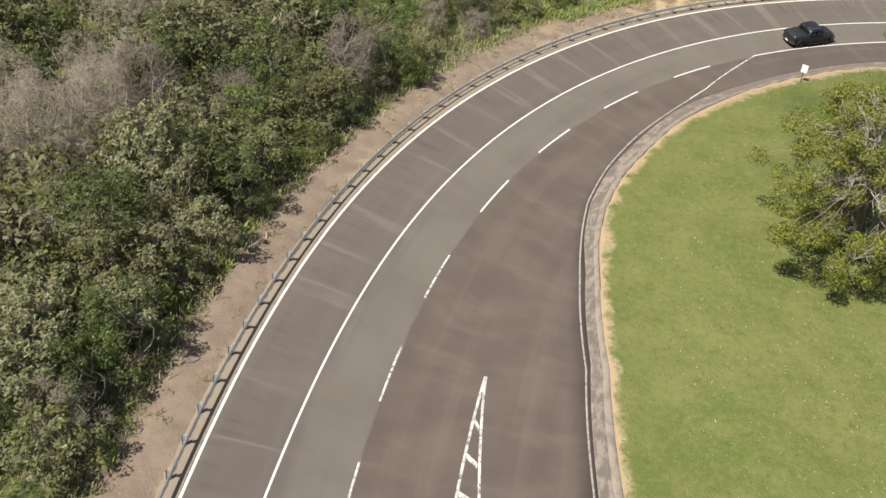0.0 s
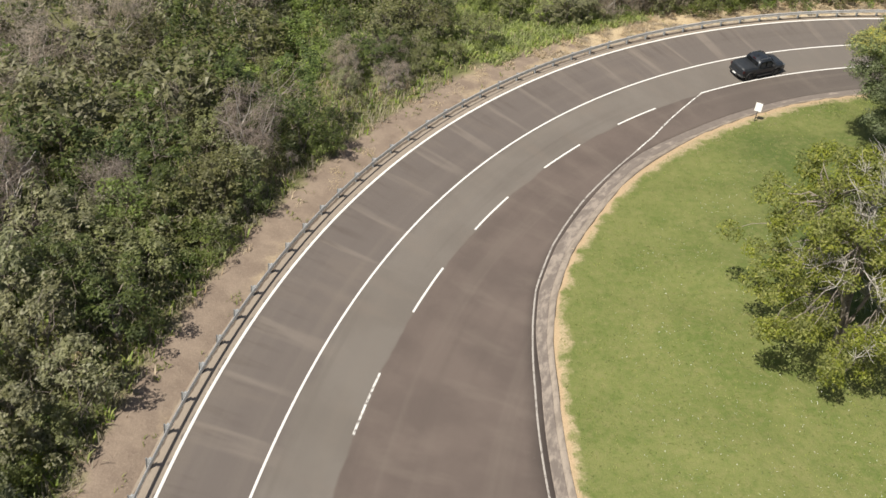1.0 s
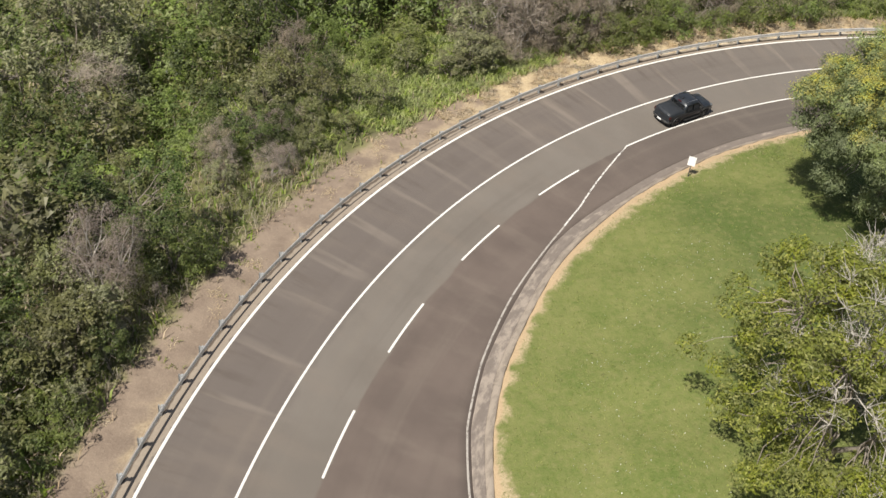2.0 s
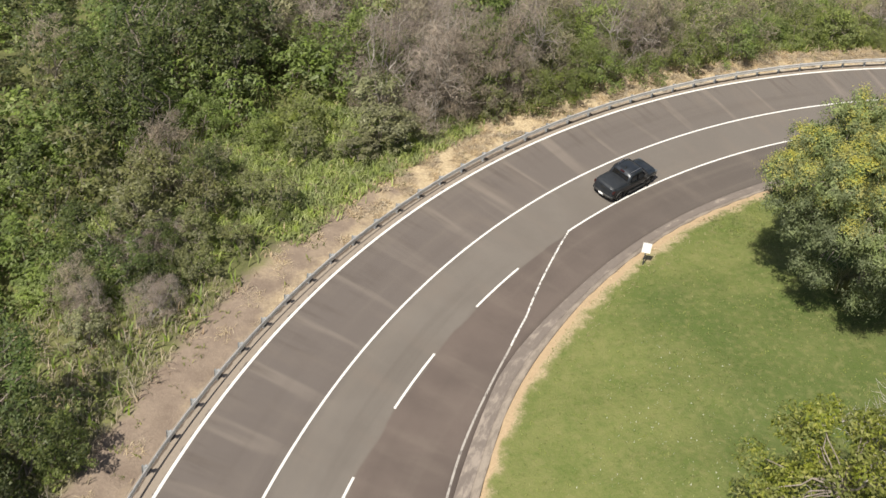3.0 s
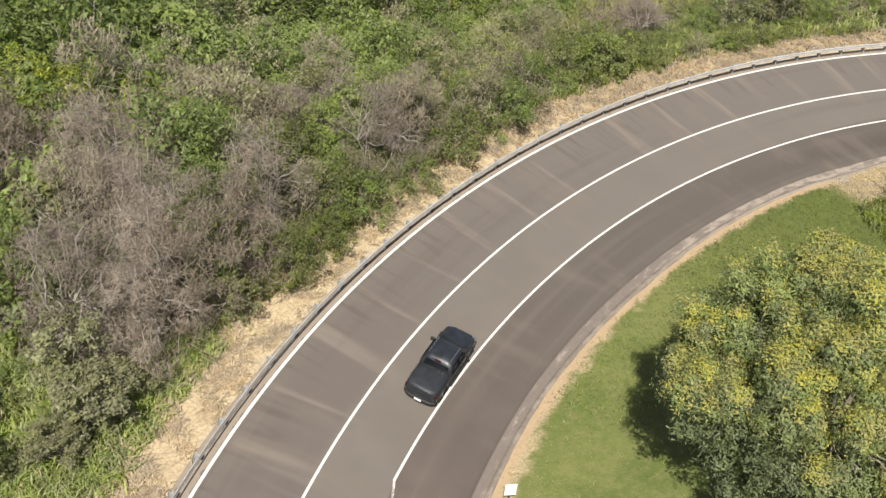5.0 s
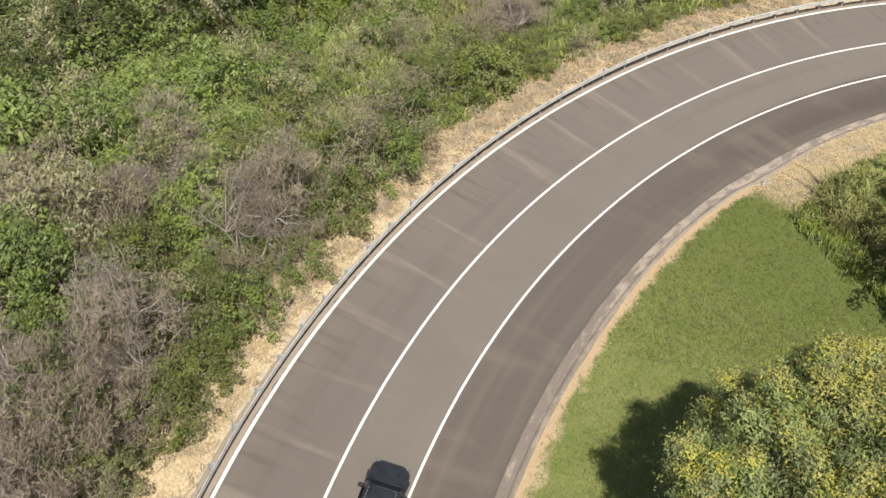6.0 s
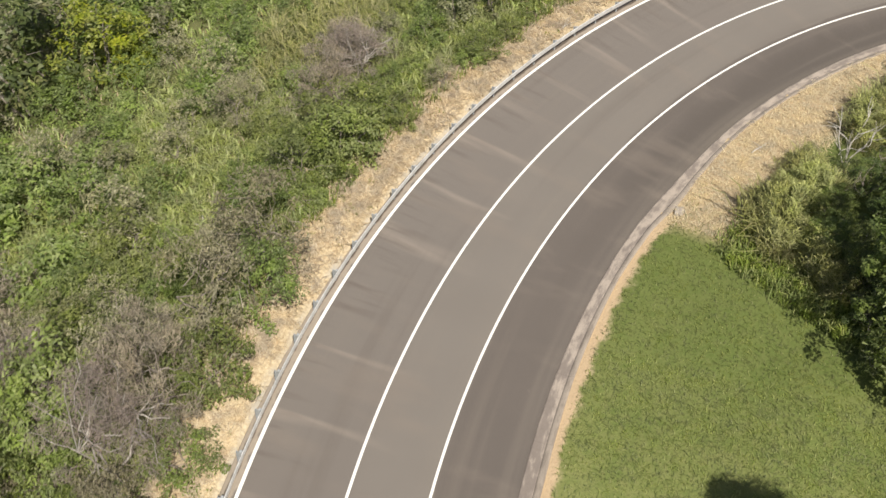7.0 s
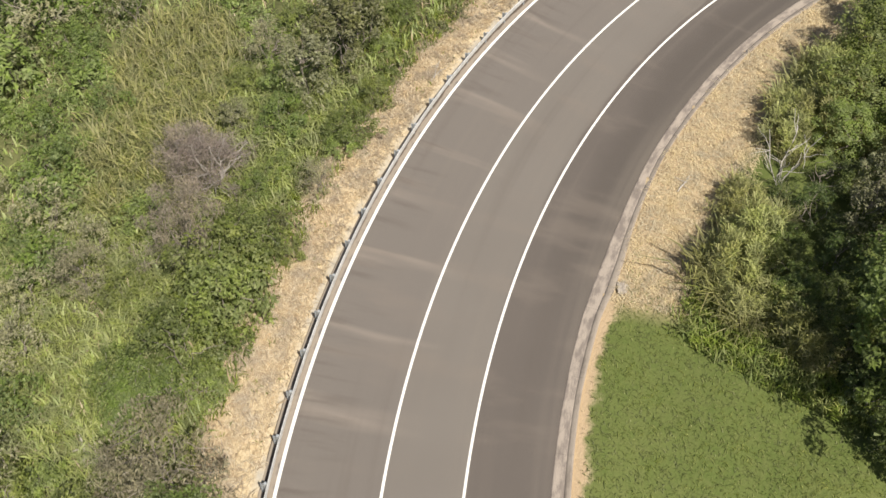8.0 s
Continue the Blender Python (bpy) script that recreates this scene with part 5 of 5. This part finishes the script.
# ---- the yellow-flowering tree on the lawn ----
def flowering_tree(x, y):
    rng = np.random.RandomState(91)
    z = land(x, y)
    tree = thing("acacia_tree", "large round acacia with feathery leaves and yellow blossom on the lawn", "tree", m=Matrix.Translation((x, y, z)))
    # the crown is a heap of leafy boughs on an uneven egg, with gaps between, over a loose core
    def shell(n, lowest, near, far):
        q = (np.arange(n) + 0.5) / n
        up = 1 - (1 - lowest) * q
        a = np.arange(n) * 2.39996 + rng.normal(0, 0.25, n)
        flat = np.sqrt(np.clip(1 - up ** 2, 0, 1)) * np.where(up > 0, 1 - 0.25 * up, 1.0)
        lump = 1 + 0.10 * np.sin(3 * a + 1.0 + 2 * up) + 0.07 * np.sin(5 * a - 4 * up)
        d = np.stack([flat * np.cos(a) * 6.2, flat * np.sin(a) * 6.2, up * np.where(up > 0, 4.5, 4.2)], -1)
        return d * (rng.uniform(near, far, n) * lump)[:, None] + (-1.8, -1.3, 9.0)

    lobe = np.concatenate([shell(200, -0.75, 0.78, 1.07), shell(60, -0.6, 0.35, 0.70)])
    size = np.concatenate([rng.uniform(0.6, 1.15, 200), rng.uniform(0.9, 1.4, 60)])
    # low sweeping boughs
    t = np.linspace(1.5, 4.1, 12) + rng.normal(0, 0.15, 12)
    low = np.stack([4.6 * np.cos(t) - 1.4, 4.6 * np.sin(t) - 0.9, rng.uniform(3.6, 5.4, 12)], -1)
    lobe, size = np.concatenate([lobe, low]), np.concatenate([size, rng.uniform(0.7, 1.1, 12)])
    n = len(lobe)
    w = Heap()
    trunk = bend((0, 0, -0.3), (-0.8, -0.7, 4.2), 6, rng, 0.1)
    w.add(*tube_np(trunk, np.linspace(0.32, 0.22, 6), 10))
    forks = []
    for j in range(8):
        t = j * 0.79 + rng.uniform(-0.2, 0.2)
        e = np.array((math.cos(t) * rng.uniform(2.0, 4.4) - 1.7, math.sin(t) * rng.uniform(2.0, 4.4) - 1.5, rng.uniform(6.0, 11.5)))
        p = bend(trunk[rng.randint(3, 6)], e, 8, rng, 0.2)
        w.add(*tube_np(p, np.linspace(0.15, 0.05, 8), 7))
        forks += list(p[3:])
    for c in lobe:
        f = forks[int(np.argmin([np.linalg.norm(c - q) for q in forks]))]
        w.add(*tube_np(bend(f, c, 5, rng, 0.25), np.linspace(0.05, 0.015, 5), 4))
    part_me("trunk", w.mesh("trunk", BARK, True), tree)

    def sprays(per, leaves, r0, spread, lift, pick):
        idx = np.repeat(np.arange(n)[pick], np.maximum(4, (per * (size[pick] / 1.3) ** 2).astype(int)))
        d = unit(rng.normal(0, 1, (len(idx), 3)) + (0, 0, lift))
        c = lobe[idx] + d * (size[idx] * rng.uniform(r0, 1.06, len(idx)))[:, None] * (1, 1, 0.8)
        j = np.repeat(np.arange(len(idx)), leaves)
        return c[j] + rng.normal(0, spread, (len(j), 3)) + d[j] * 0.05, d[j]

    # lower and western boughs: no blossom, and a leaf colour darkened for shade
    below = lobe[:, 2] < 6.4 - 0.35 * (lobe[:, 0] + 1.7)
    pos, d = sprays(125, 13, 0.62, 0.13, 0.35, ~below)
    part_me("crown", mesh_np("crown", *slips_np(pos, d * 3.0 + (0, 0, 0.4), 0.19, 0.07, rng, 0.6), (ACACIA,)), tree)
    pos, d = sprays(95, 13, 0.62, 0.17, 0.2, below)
    part_me("bough_foliage", mesh_np("bough_foliage", *slips_np(pos, d * 2.0 + (0, 0, 0.4), 0.21, 0.08, rng, 0.6), (SHADED_BOUGH,)), tree, "unflowered grey-green low boughs, leaf colour darkened for shade")
    pos, d = sprays(92, 11, 0.90, 0.15, 1.9, ~below & (rng.uniform(0, 1, n) < 0.8))
    part_me("blossom", mesh_np("blossom", *slips_np(pos, d * 2.0 + (0, 0, 0.5), 0.14, 0.065, rng, 0.1), (BLOOM,)), tree, "yellow blossom sprays")
    return tree


flowering_tree(50.3, 73.9)
tuft = gr.normal(0, 0.55, (170, 2)) + (50.6, 74.3)
blades("tussock", np.column_stack([tuft, land_z(tuft[:, 0], tuft[:, 1])]), 1.3, 0.06, REED, gr, 0.8, "dry grass tussock at the foot of the tree", 4, 0.1)


# ---- the thin tree with dead limbs on the lawn ----
def thinning_tree(x, y):
    rng = np.random.RandomState(58)
    z = land(x, y)
    tree = thing("thinning_tree", "broad half-bare green tree with dead grey limbs on lawn", "tree", m=Matrix.Translation((x, y, z)))
    c = crown_points(rng, 300, 7.0, 1.6, 11.8, 0.35, 5)
    w, dead = Heap(), Heap()
    forks = []
    for k in range(5):
        a = k * 1.26 + rng.uniform(-0.3, 0.3)
        e = np.array((math.cos(a) * rng.uniform(2.2, 4.2), math.sin(a) * rng.uniform(2.2, 4.2), rng.uniform(5, 9)))
        p = bend((rng.normal(0, 0.25), rng.normal(0, 0.25), -0.3), e, 9, rng, 0.22)
        w.add(*tube_np(p, np.linspace(0.19, 0.05, 9), 7))
        forks += list(p[3:])
    bare = (rng.uniform(0, 1, 300) < np.clip(0.26 + 0.12 * c[:, 0] + 0.04 * (c[:, 2] - 5), 0.14, 0.9))
    for k in range(300):
        f = forks[int(np.argmin([np.linalg.norm(c[k] - q) for q in forks]))]
        p = bend(f, c[k] * (1.04 if bare[k] else 1.0), 6, rng, 0.35)
        (dead if bare[k] else w).add(*tube_np(p, np.linspace(0.045, 0.014, 6), 4))
        if bare[k]:
            for j in range(32):
                s = p[rng.randint(2, 6)]
                d = unit(rng.normal(0, 1, 3) + (0, 0, 0.5) + 0.6 * unit(c[k])) * rng.uniform(0.5, 1.7)
                dead.add(*tube_np(bend(s, s + d, 4, rng, 0.3), (0.02, 0.016, 0.012, 0.006), 3))
    part_me("trunk", w.mesh("trunk", BARK, True), tree)
    part_me("dead_limb", dead.mesh("dead_limb", plain("silver_dead_wood", (0.36, 0.335, 0.30), (0.52, 0.485, 0.44), 3.0, 0.95, 0, 20, 0.4, 0.01)), tree, "pale grey dead limbs")["kind"] = "stuff"
    live = np.where(~bare)[0]
    per = 280
    idx = np.repeat(live, per)
    n = len(idx)
    dirs = unit(rng.normal(0, 1, (n, 3)) + (0, 0, 0.3))
    pos = c[idx] + dirs * 0.85 * rng.uniform(0.3, 1.1, (n, 1)) ** 0.6 * (1, 1, 0.7)
    v, q = slips_np(pos, dirs + (0, 0, 0.7), 0.21, 0.105, rng, 0.3)
    part_me("crown", mesh_np("crown", v, q, (leaf_mat("lawn_tree_leaves", ((0.130, 0.158, 0.028), (0.215, 0.242, 0.046), (0.330, 0.330, 0.090)), 0.42, 0.55, 0.1),)), tree)
    return tree


thinning_tree(34.9, 51.9)

# ---- reeds and trees inside the bend ----
DARKTREE = [Plant("dark", 80 + i, 7.5, 3.6, 120, 40, (0.30, 0.15), GREEN, puff=0.62, low=0.12, stems=3) for i in range(2)]
for x, y, s, tall in ((66.4, 70.4, 1.0, 1.2), (69.9, 74.4, 1.0, 1.5), (73.9, 75.0, 1.0, 1.35), (78.0, 73.4, 0.95, 1.05), (82.4, 72.6, 0.9, 1.0), (86.8, 71.6, 0.9, 1.0), (73.0, 68.0, 1.1, 1.2), (80.0, 68.5, 1.1, 1.2), (87.0, 68.0, 1.1, 1.2)):
    DARKTREE[int(x) % 2].plant("shade_tree", "dark green broad-leaved tree behind tall grass", "tree", "trees inside the bend", x, y, s, x * 1.7, tall=tall * (1.08 if x > 71 else 0.85))
KINDS["sage"][0].plant("sparse_tree", "grey-green thin-crowned tree among dark trees", "tree", "trees inside the bend", 81.4, 76.8, 0.75, 0.6, tall=1.5)
KINDS["sage"][1].plant("sparse_tree", "grey-green thin-crowned tree among dark trees", "tree", "trees inside the bend", 84.2, 76.4, 0.6, 2.6, tall=1.5)
# a lighter leaf colour than the shade trees have, to make these look sunlit
SUNTREE = Plant("sunlit", 83, 5.5, 3.0, 110, 44, (0.26, 0.13), FRESH, puff=0.6, low=0.05, stems=3)
for x, y, s in ((88.4, 77.4, 0.6), (91.0, 76.4, 0.85), (95.4, 75.0, 0.95), (90.0, 72.6, 1.0), (99.6, 73.6, 0.9), (94.6, 70.6, 1.1), (100.2, 69.0, 1.1)):
    SUNTREE.plant("light_green_tree", "light green broad-leaved tree in full sun", "tree", "trees inside the bend", x, y, s, x * 1.3)


def sapling(x, y):
    """A leafless sapling: pale crooked stems that fork twice."""
    rng = np.random.RandomState(17)
    ob = thing("dead_sapling", "pale leafless sapling between fine-leaved bushes", "tree", "bushes inside the bend", m=Matrix.Translation((x, y, land(x, y))))
    hp = Heap()
    for k in range(4):
        a = k * 1.57 + rng.uniform(-0.4, 0.4)
        p = bend((0, 0, -0.2), (math.cos(a) * 1.3, math.sin(a) * 1.3, rng.uniform(2.6, 3.8)), 7, rng, 0.2)
        hp.add(*tube_np(p, np.linspace(0.05, 0.016, 7), 5))
        for j in range(7):
            f = p[rng.randint(2, 6)]
            e = f + unit(rng.normal(0, 1, 3) + (math.cos(a), math.sin(a), 0.9)) * rng.uniform(0.7, 1.5)
            hp.add(*tube_np(bend(f, e, 5, rng, 0.25), np.linspace(0.022, 0.008, 5), 4))
    part_me("limb", hp.mesh("limb", plain("bleached_wood", (0.36, 0.335, 0.30), (0.52, 0.485, 0.44), 3.0, 0.95, 0, 20, 0.4, 0.01), True), ob)


sapling(85.4, 80.6)
# bushes added between fine-leaved bushes and trees; their dark leaf colour imitates deep shade
for x, y, s in ((82.6, 79.2, 0.5), (79.4, 78.0, 0.5), (84.8, 78.2, 0.55), (81.0, 77.4, 0.5), (77.0, 77.8, 0.45), (83.8, 80.6, 0.35), (75.6, 78.8, 0.45), (73.4, 77.9, 0.5), (71.4, 77.0, 0.5), (69.6, 76.2, 0.45), (72.6, 76.2, 0.65)):
    KINDS["dark"][int(x) % 2].plant("dark_bush", "low bush between the trees, leaf colour darkened for shade", "bush", "bushes inside the bend", x, y, s, x * 2.1, tall=0.8)
rd = np.random.RandomState(44)
for k in range(24):
    o = rd.uniform(-30, -20)
    u = -0.60 - (o + 19.9) * 0.0085 - abs(rd.normal(0, 0.03))
    x, y = spot(u, o)
    DARKTREE[k % 2].plant("dark_bush", "dark green low bush at the lawn's end", "bush", "bushes inside the bend", x, y, rd.uniform(0.28, 0.45), rd.uniform(0, 6.28), tall=rd.uniform(0.7, 1.0))
FINE = leaf_mat("fine_leaves", ((0.215, 0.237, 0.073), (0.345, 0.355, 0.124), (0.488, 0.476, 0.198)), 0.42, 0.6)
NEEDLE = [Plant("needle", 85 + i, 2.3, 1.5, 50, 34, (0.62, 0.05), FINE, puff=0.45, low=0.0, droop=0.8) for i in range(2)]
rn = np.random.RandomState(31)
for k in range(150):
    o = rn.uniform(-24, -16.4)
    u = rn.uniform(-1.06, -0.575 - (o + 19.9) * 0.0085)
    x, y = spot(u, o)
    if float(back(u)) - o < 4.6 or math.hypot(x - 82.6, y - 79.4) < 2.9 or math.hypot(x - 79.0, y - 78.0) < 2.6 or math.hypot(x - 87.0, y - 78.6) < 2.2:
        continue
    NEEDLE[k % 2].plant("needle_bush", "fine-leaved pale green bush beside the straw bank", "bush", "bushes inside the bend", x, y, rn.uniform(0.6, 1.15), rn.uniform(0, 6.28), tall=rn.uniform(0.8, 1.2))


def reed_clump(seed):
    rng = np.random.RandomState(seed)
    hp = Heap()
    n = 420
    base = rng.normal(0, 0.38, (n, 2))
    a = rng.uniform(0, 2 * np.pi, n)
    d = np.stack([np.cos(a), np.sin(a), np.zeros(n)], -1) + np.column_stack([base * 0.6, np.zeros(n)])
    L = rng.uniform(0.7, 1.6, n)[:, None]
    k = rng.uniform(0.15, 0.75, n)[:, None]
    p0 = np.column_stack([base, np.zeros(n)])
    s = np.cross(d, (0, 0, 1.0)) * 0.02
    p1 = p0 + np.array((0, 0, 1.0)) * L * 0.62 + d * L * k * 0.35
    p2 = p0 + np.array((0, 0, 1.0)) * L * (1 - 0.45 * k) + d * L * k
    v = np.stack([p0 - s, p0 + s, p1 + s, p1 - s, p2 + s * 0.1, p2 - s * 0.1], 1).reshape(-1, 3)
    i = np.arange(n)[:, None] * 6
    hp.add(v, np.concatenate([i + (0, 1, 2, 3), i + (3, 2, 4, 5)]))
    return hp.mesh("foliage", REED)


REEDS = [reed_clump(7), reed_clump(8), reed_clump(9)]
rr = np.random.RandomState(12)
for k in range(36):
    u = rr.uniform(-1.08, -0.56)
    inner = 4.4 if u < -0.60 else 6.0
    o = float(back(u)) - inner - abs(rr.normal(0, 1.2))
    x, y = spot(u, o)
    s = rr.uniform(0.7, 1.35)
    ob = thing("reed_clump", "arching pale green reed clump by the bend", "grass", "reeds inside the bend", m=Matrix.Translation((x, y, land(x, y))) @ Matrix.Rotation(rr.uniform(0, 6.28), 4, "Z") @ Matrix.Diagonal((s, s, s, 1)))
    part_me("foliage", REEDS[k % 3], ob)
blades("reed_edge", scatter(gr, 9000, -0.72, -0.36, -29, -15, lambda u, o, x, y: (np.abs(u + 0.558 + (o + 19.9) * 0.0085) < 0.026) & (back(u) - o > 3.4)), 0.6, 0.06, BLADE, gr, 0.7, "long bright green grass at the lawn's end", 4, 0.2)
blades("bed_straw", scatter(gr, 9000, -1.1, -0.585, -17.5, -12.8, lambda u, o, x, y: back(u) - o > 0.1), 0.20, 0.026, STRAW, gr, 2.4, "flattened straw between kerb and reeds", 2, 0.1)


# ---- small things ----
def log(name, label, a, b, r, seed):
    rng = np.random.RandomState(seed)
    za, zb = land(*a) + r * 0.7, land(*b) + r * 0.7
    hp = Heap()
    p = bend((*a, za), (*b, zb), 7, rng, 0.12)
    hp.add(*tube_np(p, np.linspace(r, r * 0.55, 7), 7))
    for k in range(3):
        s = p[2 + k]
        hp.add(*tube_np(bend(s, s + rng.normal(0, 0.5, 3) * (1, 1, 0.4) + (0, 0, 0.25), 4, rng, 0.3), np.linspace(r * 0.4, r * 0.12, 4), 5))
    ob = thing(name, label, "log")
    part_me("stem", hp.mesh("stem", PALEWOOD, True), ob)


log("fallen_log", "pale bleached log lying in long grass", (62.3, 110.6), (63.6, 111.6), 0.16, 1)
log("fallen_log", "pale bleached log lying in long grass", (62.0, 109.9), (62.8, 110.4), 0.11, 2)
log("fallen_log", "pale broken trunk among green bushes", (11.0, 92.0), (12.6, 93.4), 0.13, 3)
log("fallen_log", "grey dead trunk leaning in the scrub", (5.6, 83.6), (7.4, 81.6), 0.17, 4)
log("fallen_branch", "dark broken branch on the kerb", (84.2, 85.9), (85.6, 85.3), 0.05, 5)
log("fallen_branch", "thin bleached branch on the verge", (89.0, 100.8), (91.0, 100.6), 0.05, 6)
bm = bmesh.new()
bmesh.ops.create_icosphere(bm, subdivisions=4, radius=0.42)
for v in bm.verts:
    v.co *= 1 + 0.6 * noise.noise(v.co * 2.6) + 0.25 * noise.noise(v.co * 9)
    v.co.z *= 0.2
    v.co.y *= 0.6
bx, by = spot(-0.602, -13.35)
rock = thing("drain_slab", "pale broken concrete lump beside the kerb", "concrete", m=Matrix.Translation((bx, by, land(bx, by) + 0.05)))
part("lump", bm, plain("pale_rubble", (0.24, 0.205, 0.165), (0.36, 0.315, 0.265), 3.0, 0.9, 0, 15, 0.5, 0.03), rock)
